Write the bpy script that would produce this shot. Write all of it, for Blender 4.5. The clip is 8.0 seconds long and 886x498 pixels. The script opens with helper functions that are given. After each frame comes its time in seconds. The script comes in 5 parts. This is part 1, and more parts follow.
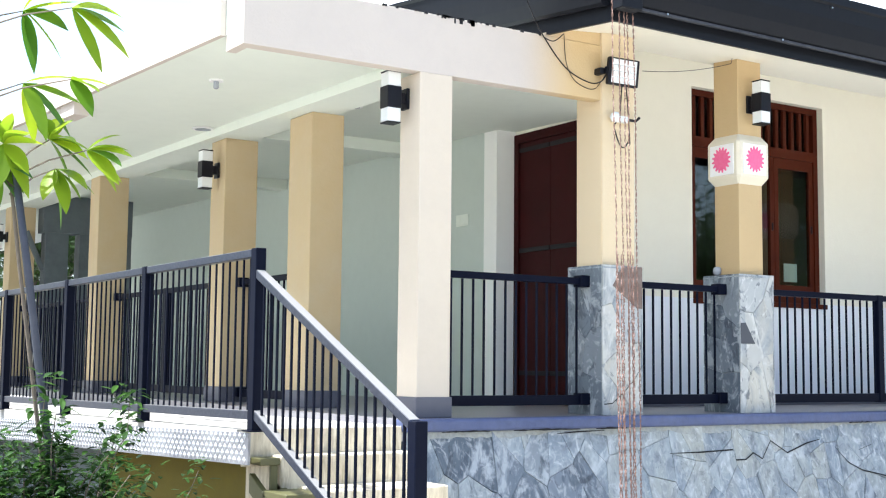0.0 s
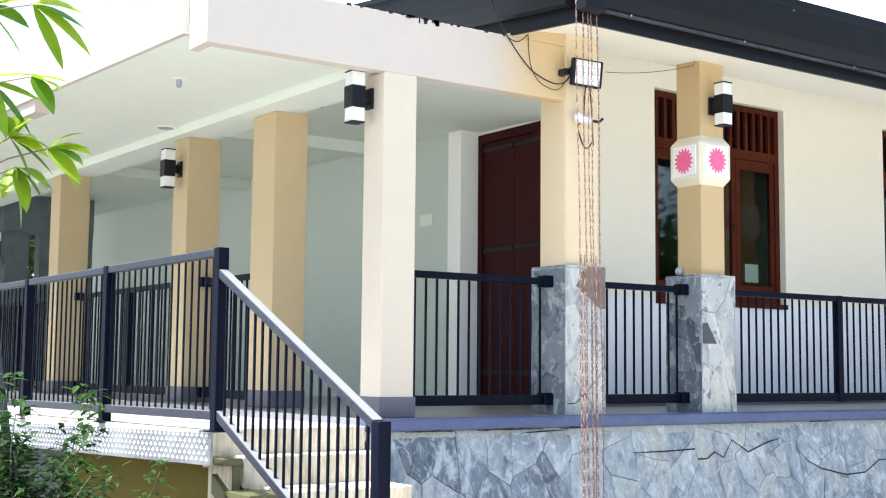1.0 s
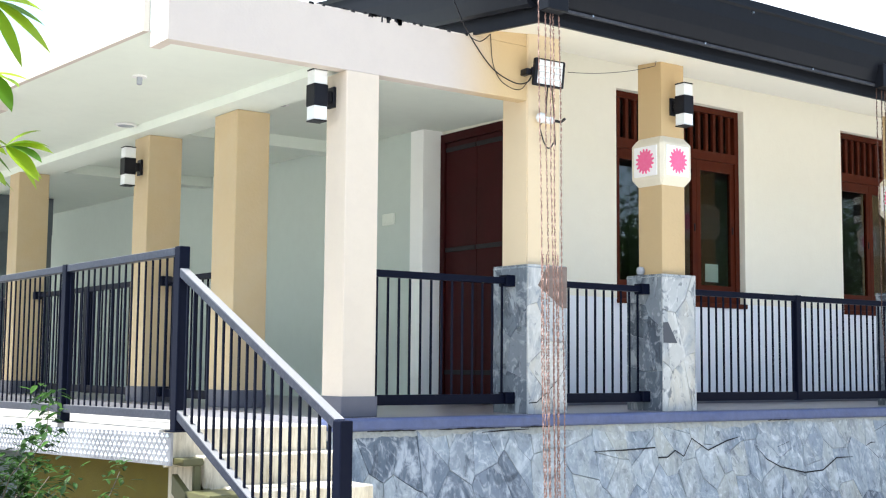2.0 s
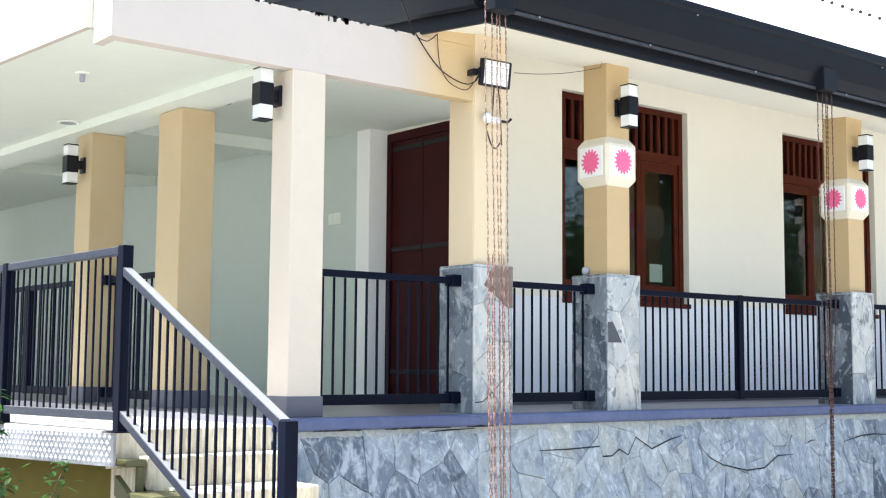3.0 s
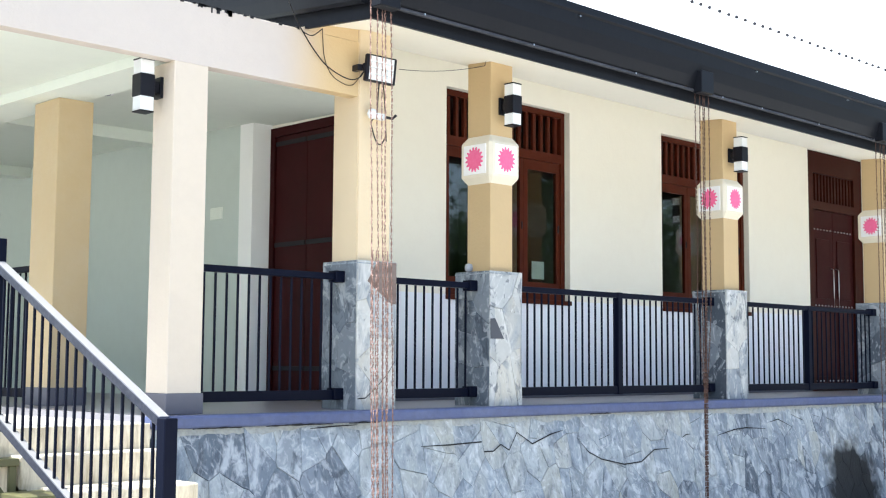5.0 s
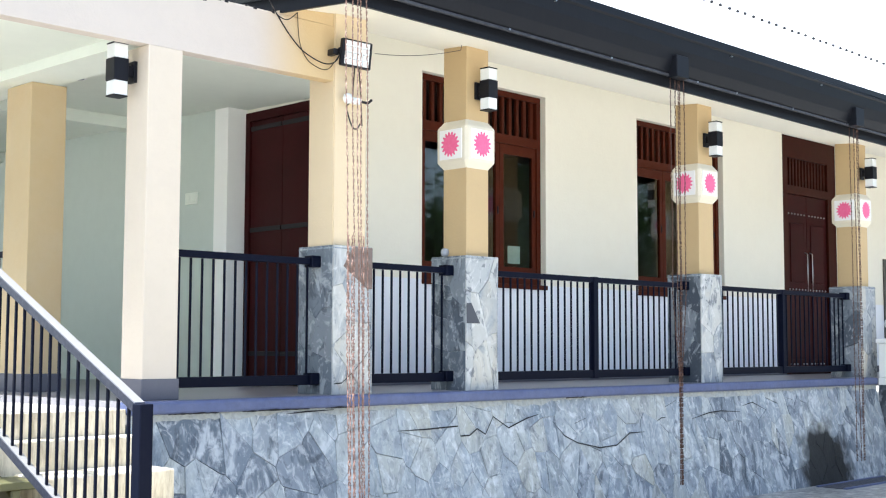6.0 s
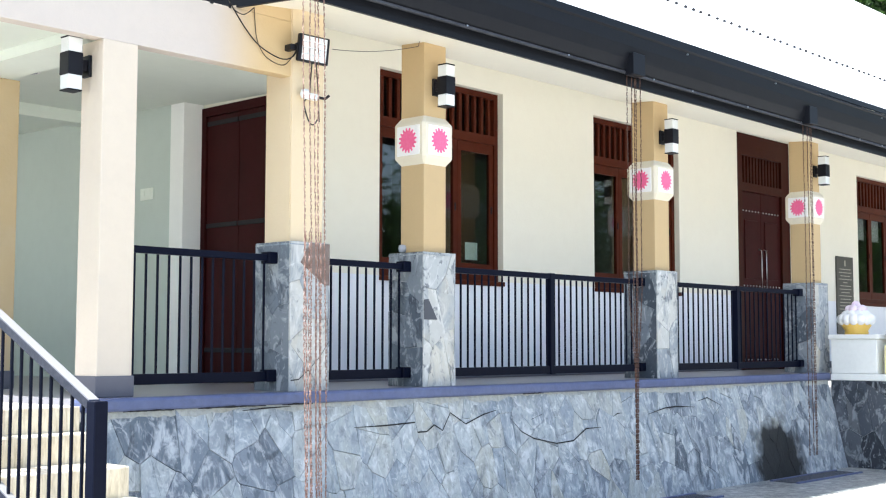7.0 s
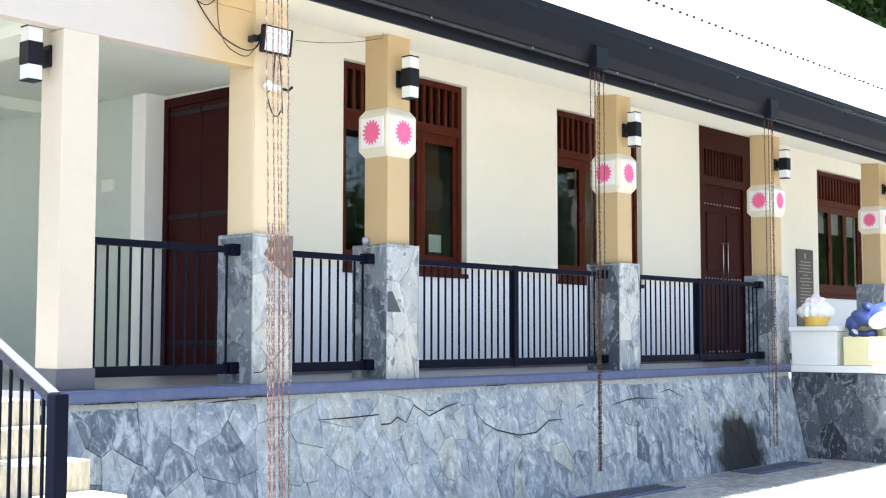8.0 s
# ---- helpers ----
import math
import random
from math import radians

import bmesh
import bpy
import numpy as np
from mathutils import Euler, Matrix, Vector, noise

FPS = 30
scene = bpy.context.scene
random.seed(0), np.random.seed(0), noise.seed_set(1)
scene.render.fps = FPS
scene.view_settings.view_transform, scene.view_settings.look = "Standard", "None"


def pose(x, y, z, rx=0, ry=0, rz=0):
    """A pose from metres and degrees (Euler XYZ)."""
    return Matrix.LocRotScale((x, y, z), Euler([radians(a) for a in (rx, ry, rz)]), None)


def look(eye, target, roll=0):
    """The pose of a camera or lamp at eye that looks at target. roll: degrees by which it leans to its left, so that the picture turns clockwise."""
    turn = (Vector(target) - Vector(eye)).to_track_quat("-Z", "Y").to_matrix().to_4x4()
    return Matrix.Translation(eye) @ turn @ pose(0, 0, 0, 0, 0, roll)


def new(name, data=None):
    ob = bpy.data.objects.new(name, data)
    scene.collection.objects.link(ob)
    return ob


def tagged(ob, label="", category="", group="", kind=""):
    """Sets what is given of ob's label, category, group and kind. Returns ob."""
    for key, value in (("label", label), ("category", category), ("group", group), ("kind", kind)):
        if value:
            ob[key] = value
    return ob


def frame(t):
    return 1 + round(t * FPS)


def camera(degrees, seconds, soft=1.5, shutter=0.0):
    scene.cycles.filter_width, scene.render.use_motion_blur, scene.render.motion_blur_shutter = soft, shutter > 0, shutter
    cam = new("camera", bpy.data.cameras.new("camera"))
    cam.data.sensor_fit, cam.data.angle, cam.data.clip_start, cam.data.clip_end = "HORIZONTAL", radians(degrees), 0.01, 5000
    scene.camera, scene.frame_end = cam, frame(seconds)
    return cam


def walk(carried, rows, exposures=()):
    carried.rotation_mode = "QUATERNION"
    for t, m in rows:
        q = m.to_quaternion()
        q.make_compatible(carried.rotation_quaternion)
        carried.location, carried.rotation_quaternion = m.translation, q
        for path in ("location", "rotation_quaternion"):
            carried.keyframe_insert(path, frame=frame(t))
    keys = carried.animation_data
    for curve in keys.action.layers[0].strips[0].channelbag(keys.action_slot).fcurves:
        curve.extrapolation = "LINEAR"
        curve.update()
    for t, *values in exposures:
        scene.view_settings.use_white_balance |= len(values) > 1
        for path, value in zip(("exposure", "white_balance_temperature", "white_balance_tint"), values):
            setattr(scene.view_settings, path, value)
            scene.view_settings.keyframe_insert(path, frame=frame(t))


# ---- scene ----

# ================= camera =================
EYE = (-6.132, -7.297, 0.366)
cam = camera(39.35, 8.0, soft=1.15)
ROWS = [  # seconds, yaw, pitch, lean
    (0.0, -32.716, 5.363, -0.592), (0.5, -33.376, 5.372, -0.600), (1.0, -34.390, 5.376, -0.562),
    (1.5, -35.128, 5.368, -0.555), (3.0, -38.626, 5.365, -0.423), (3.5, -39.763, 5.381, -0.432),
    (4.0, -41.310, 5.379, -0.420), (4.5, -42.692, 5.326, -0.401), (5.0, -44.013, 5.229, -0.356),
    (5.2, -44.521, 5.178, -0.311), (6.3, -45.375, 4.340, -0.110), (6.5, -45.777, 4.327, -0.085),
    (7.0, -47.075, 4.363, -0.075), (7.5, -48.226, 4.095, -0.050), (8.0, -48.755, 4.005, -0.035),
]
walk(cam, [(t, pose(*EYE, 90 + p, r, y)) for t, y, p, r in ROWS], exposures=[(0.0, 1.50, 5900, 6), (8.0, 1.58, 5900, 6)])

# ================= light =================
SUN_TO = Vector((-0.50, 0.16, 1.0)).normalized()
world = bpy.data.worlds.new("sky")
scene.world = world
world.use_nodes = True
wn = world.node_tree.nodes
sky = wn.new("ShaderNodeTexSky")
sky.sky_type = 'NISHITA'
sky.sun_disc = False
sky.sun_elevation = math.asin(SUN_TO.z)
sky.sun_rotation = math.atan2(SUN_TO.x, SUN_TO.y)
sky.dust_density = 2.5
wn["Background"].inputs["Strength"].default_value = 0.15
haze = wn.new("ShaderNodeHueSaturation")
haze.inputs["Saturation"].default_value = 0.75
world.node_tree.links.new(sky.outputs[0], haze.inputs["Color"])
world.node_tree.links.new(haze.outputs[0], wn["Background"].inputs["Color"])
sun = new("sun", bpy.data.lights.new("sun", 'SUN'))
sun.data.energy = 3.9
sun.data.angle = radians(0.6)
sun.data.color = (1.0, 0.965, 0.91)
sun.matrix_world = look(SUN_TO * 30, (0, 0, 0))


# ================= materials =================
def mat(name, color, rough=0.6, metal=0.0, spots=(), bump=0.0, bump_scale=60.0, spec=0.5, vary=0.0, coat=0.0, trans=0.0, streak=1.0, top=0.0):
    """A painted or solid surface: base colour, two scales of blotches (scale, amount, colour) and fine relief."""
    m = bpy.data.materials.new(name)
    m.use_nodes = True
    n, l = m.node_tree.nodes, m.node_tree.links
    b = n["Principled BSDF"]
    b.inputs["Roughness"].default_value = rough
    b.inputs["Metallic"].default_value = metal
    b.inputs["Specular IOR Level"].default_value = spec
    b.inputs["Coat Weight"].default_value = coat
    b.inputs["Transmission Weight"].default_value = trans
    geo = n.new("ShaderNodeNewGeometry")
    rgb = n.new("ShaderNodeRGB")
    rgb.outputs[0].default_value = (*color, 1)
    out = rgb.outputs[0]
    mp = n.new("ShaderNodeMapping")
    mp.inputs["Scale"].default_value = (1, 1, streak)
    l.new(geo.outputs["Position"], mp.inputs["Vector"])
    for scale, amount, tint in spots:
        tex = n.new("ShaderNodeTexNoise")
        tex.inputs["Scale"].default_value = scale
        tex.inputs["Detail"].default_value = 6
        tex.inputs["Roughness"].default_value = 0.65
        l.new(mp.outputs[0], tex.inputs["Vector"])
        ramp = n.new("ShaderNodeMapRange")
        ramp.inputs[1].default_value, ramp.inputs[2].default_value = 0.42, 0.72
        ramp.inputs[4].default_value = amount
        l.new(tex.outputs[0], ramp.inputs[0])
        mix = n.new("ShaderNodeMix")
        mix.data_type = 'RGBA'
        l.new(ramp.outputs[0], mix.inputs[0])
        l.new(out, mix.inputs[6])
        mix.inputs[7].default_value = (*tint, 1)
        out = mix.outputs[2]
    if top:  # sun highlight put into the colour of upward faces
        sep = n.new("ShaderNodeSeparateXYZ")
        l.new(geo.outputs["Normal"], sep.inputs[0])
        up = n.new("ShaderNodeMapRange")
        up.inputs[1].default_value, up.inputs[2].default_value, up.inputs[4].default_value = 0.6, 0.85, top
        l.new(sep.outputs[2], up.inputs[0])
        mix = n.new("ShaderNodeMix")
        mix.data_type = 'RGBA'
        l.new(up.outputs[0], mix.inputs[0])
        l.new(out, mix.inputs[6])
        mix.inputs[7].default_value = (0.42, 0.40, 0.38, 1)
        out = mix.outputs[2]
    if vary:
        info = n.new("ShaderNodeObjectInfo")
        r = n.new("ShaderNodeMapRange")
        r.inputs[3].default_value, r.inputs[4].default_value = 1 - vary, 1 + vary
        l.new(info.outputs["Random"], r.inputs[0])
        h = n.new("ShaderNodeHueSaturation")
        l.new(r.outputs[0], h.inputs["Value"])
        l.new(out, h.inputs["Color"])
        out = h.outputs[0]
    l.new(out, b.inputs["Base Color"])
    if bump:
        tex = n.new("ShaderNodeTexNoise")
        tex.inputs["Scale"].default_value = bump_scale
        tex.inputs["Detail"].default_value = 5
        l.new(geo.outputs["Position"], tex.inputs["Vector"])
        bp = n.new("ShaderNodeBump")
        bp.inputs["Strength"].default_value = bump
        bp.inputs["Distance"].default_value = 0.01
        l.new(tex.outputs[0], bp.inputs["Height"])
        l.new(bp.outputs[0], b.inputs["Normal"])
    return m


def slate(name, shades, marks, washes=(), soft=0.0):
    """Split slate: each stone its own grey, blue or buff, with pale lime veins and dark cleavage."""
    m = bpy.data.materials.new(name)
    m.use_nodes = True
    n, l = m.node_tree.nodes, m.node_tree.links
    b = n["Principled BSDF"]
    b.inputs["Roughness"].default_value = 0.62
    b.inputs["Specular IOR Level"].default_value = 0.4
    info, geo = n.new("ShaderNodeObjectInfo"), n.new("ShaderNodeNewGeometry")
    ramp = n.new("ShaderNodeValToRGB")
    e = ramp.color_ramp.elements
    e[0].position, e[0].color = 0.0, (*shades[0], 1)
    e[1].position, e[1].color = 1.0, (*shades[-1], 1)
    for q in range(1, len(shades) - 1):
        k = e.new(q / (len(shades) - 1))
        k.color = (*shades[q], 1)
    l.new(info.outputs["Random"], ramp.inputs[0])
    # each stone has its own run of grain
    off = n.new("ShaderNodeVectorMath")
    off.operation = 'MULTIPLY_ADD'
    cmb = n.new("ShaderNodeCombineXYZ")
    l.new(info.outputs["Random"], cmb.inputs[0])
    l.new(info.outputs["Random"], cmb.inputs[2])
    l.new(cmb.outputs[0], off.inputs[0])
    off.inputs[1].default_value = (17, 17, 17)
    mp = n.new("ShaderNodeMapping")
    mp.inputs["Rotation"].default_value = (0.0, 0.42, 0.2)
    mp.inputs["Scale"].default_value = (1.15, 1.0, 0.70)
    l.new(geo.outputs["Position"], mp.inputs["Vector"])
    l.new(mp.outputs[0], off.inputs[2])
    out = ramp.outputs[0]
    # washes of lime and dirt run across the joints
    for k, (scale, dist, lo, hi, amount, tint) in enumerate(tuple(marks) + tuple(washes)):
        tex = n.new("ShaderNodeTexNoise")
        tex.inputs["Scale"].default_value = scale
        tex.inputs["Detail"].default_value = 10
        tex.inputs["Roughness"].default_value = 0.60
        tex.inputs["Distortion"].default_value = dist
        l.new((off if k < len(marks) else mp).outputs[0], tex.inputs["Vector"])
        r = n.new("ShaderNodeMapRange")
        r.inputs[1].default_value, r.inputs[2].default_value, r.inputs[4].default_value = lo - 0.03 * soft, hi + 0.05 * soft, amount * (1 - 0.28 * soft)
        r.interpolation_type = 'SMOOTHSTEP'
        l.new(tex.outputs[0], r.inputs[0])
        mix = n.new("ShaderNodeMix")
        mix.data_type = 'RGBA'
        l.new(r.outputs[0], mix.inputs[0])
        l.new(out, mix.inputs[6])
        mix.inputs[7].default_value = (*tint, 1)
        out = mix.outputs[2]
    # damp, mossy stain on the plinth by the drain
    d = n.new("ShaderNodeVectorMath")
    d.operation = 'DISTANCE'
    d.inputs[1].default_value = (7.08, -0.36, -1.05)
    l.new(geo.outputs["Position"], d.inputs[0])
    wob = n.new("ShaderNodeTexNoise")
    wob.inputs["Scale"].default_value = 5
    l.new(geo.outputs["Position"], wob.inputs["Vector"])
    ad = n.new("ShaderNodeMath")
    ad.operation = 'MULTIPLY_ADD'
    l.new(wob.outputs[0], ad.inputs[0])
    ad.inputs[1].default_value = 0.5
    l.new(d.outputs["Value"], ad.inputs[2])
    r = n.new("ShaderNodeMapRange")
    r.inputs[1].default_value, r.inputs[2].default_value, r.inputs[3].default_value, r.inputs[4].default_value = 0.70, 0.90, 0.98, 0.0
    l.new(ad.outputs[0], r.inputs[0])
    mix = n.new("ShaderNodeMix")
    mix.data_type = 'RGBA'
    l.new(r.outputs[0], mix.inputs[0])
    l.new(out, mix.inputs[6])
    mix.inputs[7].default_value = (0.008, 0.009, 0.010, 1)
    l.new(mix.outputs[2], b.inputs["Base Color"])
    tex = n.new("ShaderNodeTexNoise")
    tex.inputs["Scale"].default_value = 14
    tex.inputs["Detail"].default_value = 8
    tex.inputs["Distortion"].default_value = 1.5
    l.new(off.outputs[0], tex.inputs["Vector"])
    bp = n.new("ShaderNodeBump")
    bp.inputs["Strength"].default_value = 0.4
    bp.inputs["Distance"].default_value = 0.010
    l.new(tex.outputs[0], bp.inputs["Height"])
    l.new(bp.outputs[0], b.inputs["Normal"])
    return m


def leaf_mat(name, color, light):
    m = bpy.data.materials.new(name)
    m.use_nodes = True
    n, l = m.node_tree.nodes, m.node_tree.links
    b = n["Principled BSDF"]
    geo = n.new("ShaderNodeNewGeometry")
    mix = n.new("ShaderNodeMix")
    mix.data_type = 'RGBA'
    mix.inputs[6].default_value, mix.inputs[7].default_value = (*color, 1), (*light, 1)
    l.new(geo.outputs["Random Per Island"], mix.inputs[0])
    l.new(mix.outputs[2], b.inputs["Base Color"])
    b.inputs["Roughness"].default_value = 0.42
    tr = n.new("ShaderNodeBsdfTranslucent")
    l.new(mix.outputs[2], tr.inputs[0])
    add = n.new("ShaderNodeMixShader")
    add.inputs[0].default_value = 0.55
    l.new(b.outputs[0], add.inputs[1])
    l.new(tr.outputs[0], add.inputs[2])
    l.new(add.outputs[0], n["Material Output"].inputs[0])
    return m


M_WALL = mat("cream_wall_paint", (0.87, 0.84, 0.73), 0.75, spots=((1.3, 0.35, (0.84, 0.80, 0.68)), (9, 0.18, (0.79, 0.75, 0.65))), bump=0.15, bump_scale=45)
# bluish skylight on the lower front wall, put into a cooler paint
M_SKYLIT = mat("skylit_lower_wall_paint", (0.85, 0.87, 0.91), 0.6, spots=((1.3, 0.35, (0.81, 0.83, 0.88)), (9, 0.15, (0.74, 0.76, 0.80))), bump=0.12)
M_PIER = mat("bright_white_wall_paint", (0.92, 0.92, 0.88), 0.65, spots=((1.3, 0.3, (0.88, 0.89, 0.86)), (9, 0.12, (0.82, 0.82, 0.79))), bump=0.12)
M_SOFFIT = mat("soffit_paint", (0.90, 0.86, 0.74), 0.8, spots=((0.9, 0.3, (0.87, 0.82, 0.69)), (7, 0.12, (0.78, 0.74, 0.64))), bump=0.1)
M_CEIL = mat("pale_green_ceiling_paint", (0.80, 0.84, 0.75), 0.8, spots=((0.7, 0.4, (0.77, 0.81, 0.72)), (6, 0.12, (0.62, 0.66, 0.60))), bump=0.1)
M_GREEN = mat("pale_green_wall_paint", (0.575, 0.635, 0.575), 0.75, spots=((0.8, 0.4, (0.56, 0.63, 0.57)), (7, 0.15, (0.46, 0.51, 0.46))), bump=0.15)
M_BEAM = mat("pinkish_white_paint_warm_end", (0.60, 0.53, 0.465), 0.75, spots=((0.9, 0.5, (0.56, 0.50, 0.455)), (8, 0.2, (0.50, 0.44, 0.395))), bump=0.2)
# warm bounce light under the eaves, put into the colour as a tan ramp
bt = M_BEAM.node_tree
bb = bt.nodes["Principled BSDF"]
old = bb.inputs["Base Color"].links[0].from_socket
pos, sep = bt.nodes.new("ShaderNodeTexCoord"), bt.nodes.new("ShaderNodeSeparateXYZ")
edge, warm_bounce = bt.nodes.new("ShaderNodeMapRange"), bt.nodes.new("ShaderNodeMix")
warm_bounce.data_type = 'RGBA'
warm_bounce.inputs[7].default_value = (0.60, 0.44, 0.235, 1)
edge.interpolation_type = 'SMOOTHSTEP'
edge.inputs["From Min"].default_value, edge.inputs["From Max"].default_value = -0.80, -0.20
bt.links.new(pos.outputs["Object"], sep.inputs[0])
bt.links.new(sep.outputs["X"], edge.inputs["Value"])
bt.links.new(edge.outputs["Result"], warm_bounce.inputs[0])
bt.links.new(old, warm_bounce.inputs[6])
bt.links.new(warm_bounce.outputs[2], bb.inputs["Base Color"])
M_TAN = mat("tan_column_paint", (0.545, 0.395, 0.205), 0.7, spots=((1.6, 0.45, (0.51, 0.38, 0.20)), (12, 0.15, (0.46, 0.33, 0.18))), bump=0.18, bump_scale=40)
M_FADED = mat("faded_tan_column_paint", (0.55, 0.42, 0.24), 0.7, spots=((1.2, 0.5, (0.52, 0.40, 0.22)), (2.4, 0.4, (0.58, 0.49, 0.34)), (12, 0.15, (0.46, 0.36, 0.22))), bump=0.18, bump_scale=40)
M_BEIGE = mat("beige_column_paint", (0.72, 0.58, 0.38), 0.7, spots=((1.6, 0.45, (0.68, 0.54, 0.34)), (12, 0.15, (0.66, 0.56, 0.40))), bump=0.18, bump_scale=40)
M_PALE = mat("pale_beige_column_paint", (0.67, 0.58, 0.465), 0.7, spots=((1.6, 0.45, (0.61, 0.53, 0.44)), (12, 0.15, (0.55, 0.47, 0.37))), bump=0.18, bump_scale=40)
M_BOX = mat("cream_capital_paint", (0.74, 0.68, 0.54), 0.7, spots=((10, 0.2, (0.62, 0.55, 0.42)),), bump=0.15)
M_WHITE = mat("white_panel_paint", (0.86, 0.85, 0.83), 0.55, spots=((14, 0.15, (0.78, 0.77, 0.74)),))
M_PINK = mat("pink_flower_paint", (0.80, 0.12, 0.28), 0.55, spots=((30, 0.35, (0.86, 0.26, 0.42)),))
M_SKIRT = mat("grey_skirting_paint", (0.105, 0.105, 0.13), 0.5, spots=((4, 0.3, (0.14, 0.14, 0.165)),), bump=0.1)
M_EDGE = mat("blue_grey_cement_edge", (0.075, 0.095, 0.20), 0.5, spots=((2.5, 0.6, (0.12, 0.14, 0.24)), (16, 0.4, (0.05, 0.06, 0.11))), bump=0.3, bump_scale=30)
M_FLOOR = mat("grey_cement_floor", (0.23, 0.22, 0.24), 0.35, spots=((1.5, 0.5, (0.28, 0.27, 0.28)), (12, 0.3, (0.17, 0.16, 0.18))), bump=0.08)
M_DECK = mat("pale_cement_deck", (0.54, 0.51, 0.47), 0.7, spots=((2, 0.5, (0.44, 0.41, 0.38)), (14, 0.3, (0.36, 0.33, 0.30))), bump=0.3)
M_STEP = mat("stained_cream_steps", (0.74, 0.67, 0.53), 0.7, spots=((7, 0.5, (0.56, 0.47, 0.31)), (26, 0.75, (0.26, 0.19, 0.10))), bump=0.3, bump_scale=35, streak=0.18)
M_MORTAR = mat("mortar", (0.46, 0.48, 0.50), 0.9, spots=((4, 0.5, (0.26, 0.27, 0.29)), (9, 0.7, (0.60, 0.61, 0.61))), bump=0.5)
M_SLATE = slate("pale_slate_stone", ((0.15, 0.185, 0.225), (0.20, 0.24, 0.285), (0.23, 0.27, 0.315), (0.26, 0.30, 0.335), (0.30, 0.33, 0.345), (0.35, 0.355, 0.32)),
                ((1.3, 0.9, 0.44, 0.62, 0.65, (0.44, 0.47, 0.48)), (2.6, 1.6, 0.50, 0.64, 0.8, (0.17, 0.20, 0.245)), (3.8, 2.0, 0.50, 0.66, 0.75, (0.52, 0.55, 0.57)),
                 (6.0, 1.8, 0.56, 0.62, 0.75, (0.12, 0.14, 0.18)), (2.0, 0.8, 0.54, 0.70, 0.6, (0.44, 0.41, 0.31)), (12.0, 1.5, 0.56, 0.64, 0.55, (0.60, 0.62, 0.62))),
                ((1.7, 1.2, 0.50, 0.62, 0.6, (0.42, 0.42, 0.36)), (2.3, 2.2, 0.55, 0.62, 0.85, (0.055, 0.07, 0.095)), (2.9, 2.6, 0.53, 0.62, 0.8, (0.66, 0.69, 0.71)), (9.0, 2.5, 0.58, 0.64, 0.8, (0.06, 0.075, 0.10)), (5.5, 3.0, 0.57, 0.63, 0.8, (0.74, 0.76, 0.77))), soft=1.35)
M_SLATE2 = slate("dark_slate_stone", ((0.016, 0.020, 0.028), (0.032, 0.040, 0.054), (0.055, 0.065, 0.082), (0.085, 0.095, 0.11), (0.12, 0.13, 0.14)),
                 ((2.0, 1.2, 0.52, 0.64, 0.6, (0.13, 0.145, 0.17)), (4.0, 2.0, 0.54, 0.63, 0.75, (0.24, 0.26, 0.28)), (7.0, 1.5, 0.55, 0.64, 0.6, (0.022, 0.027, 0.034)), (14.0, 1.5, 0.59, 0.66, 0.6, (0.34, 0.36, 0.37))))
M_SLATE3 = slate("buff_slate_stone", ((0.24, 0.27, 0.30), (0.36, 0.38, 0.39), (0.44, 0.45, 0.44), (0.50, 0.49, 0.45), (0.53, 0.50, 0.42)),
                 ((1.6, 0.9, 0.46, 0.62, 0.6, (0.56, 0.56, 0.53)), (3.0, 1.6, 0.55, 0.64, 0.75, (0.22, 0.25, 0.28)), (5.0, 2.2, 0.52, 0.64, 0.7, (0.64, 0.64, 0.62)),
                 (9.0, 1.8, 0.60, 0.65, 0.8, (0.10, 0.115, 0.13)), (2.0, 0.8, 0.55, 0.70, 0.5, (0.50, 0.44, 0.32))),
                 ((3.5, 2.5, 0.58, 0.63, 0.85, (0.10, 0.115, 0.14)), (5.0, 2.5, 0.58, 0.64, 0.7, (0.70, 0.70, 0.68))), soft=0.4)
M_SLATE4 = slate("blue_slate_stone", ((0.085, 0.105, 0.13), (0.12, 0.145, 0.18), (0.16, 0.19, 0.23), (0.21, 0.24, 0.275), (0.26, 0.29, 0.315)),
                 ((1.6, 0.9, 0.46, 0.62, 0.55, (0.26, 0.29, 0.33)), (3.0, 2.2, 0.51, 0.60, 0.9, (0.50, 0.53, 0.56)), (6.0, 1.8, 0.55, 0.62, 0.7, (0.05, 0.065, 0.09)), (12.0, 1.5, 0.57, 0.64, 0.65, (0.52, 0.54, 0.56))),
                 ((2.6, 2.2, 0.54, 0.61, 0.8, (0.035, 0.045, 0.06)), (4.2, 2.6, 0.56, 0.62, 0.8, (0.46, 0.48, 0.50))), soft=0.7)
M_SLATE5 = slate("grey_blue_slate_stone", ((0.05, 0.062, 0.08), (0.085, 0.105, 0.13), (0.13, 0.155, 0.185), (0.18, 0.205, 0.235), (0.23, 0.255, 0.28)),
                 ((1.6, 0.9, 0.46, 0.62, 0.5, (0.22, 0.25, 0.28)), (3.4, 2.0, 0.54, 0.62, 0.8, (0.44, 0.47, 0.49)), (6.0, 1.8, 0.55, 0.62, 0.7, (0.05, 0.06, 0.08)), (12.0, 1.5, 0.57, 0.64, 0.6, (0.50, 0.52, 0.54))), soft=0.4)
M_BED = mat("lime_mortar_bed", (0.38, 0.39, 0.37), 0.9, spots=((3, 0.8, (0.28, 0.31, 0.33)), (9, 0.5, (0.50, 0.47, 0.36)), (22, 0.5, (0.16, 0.16, 0.15))), bump=0.6, bump_scale=30)
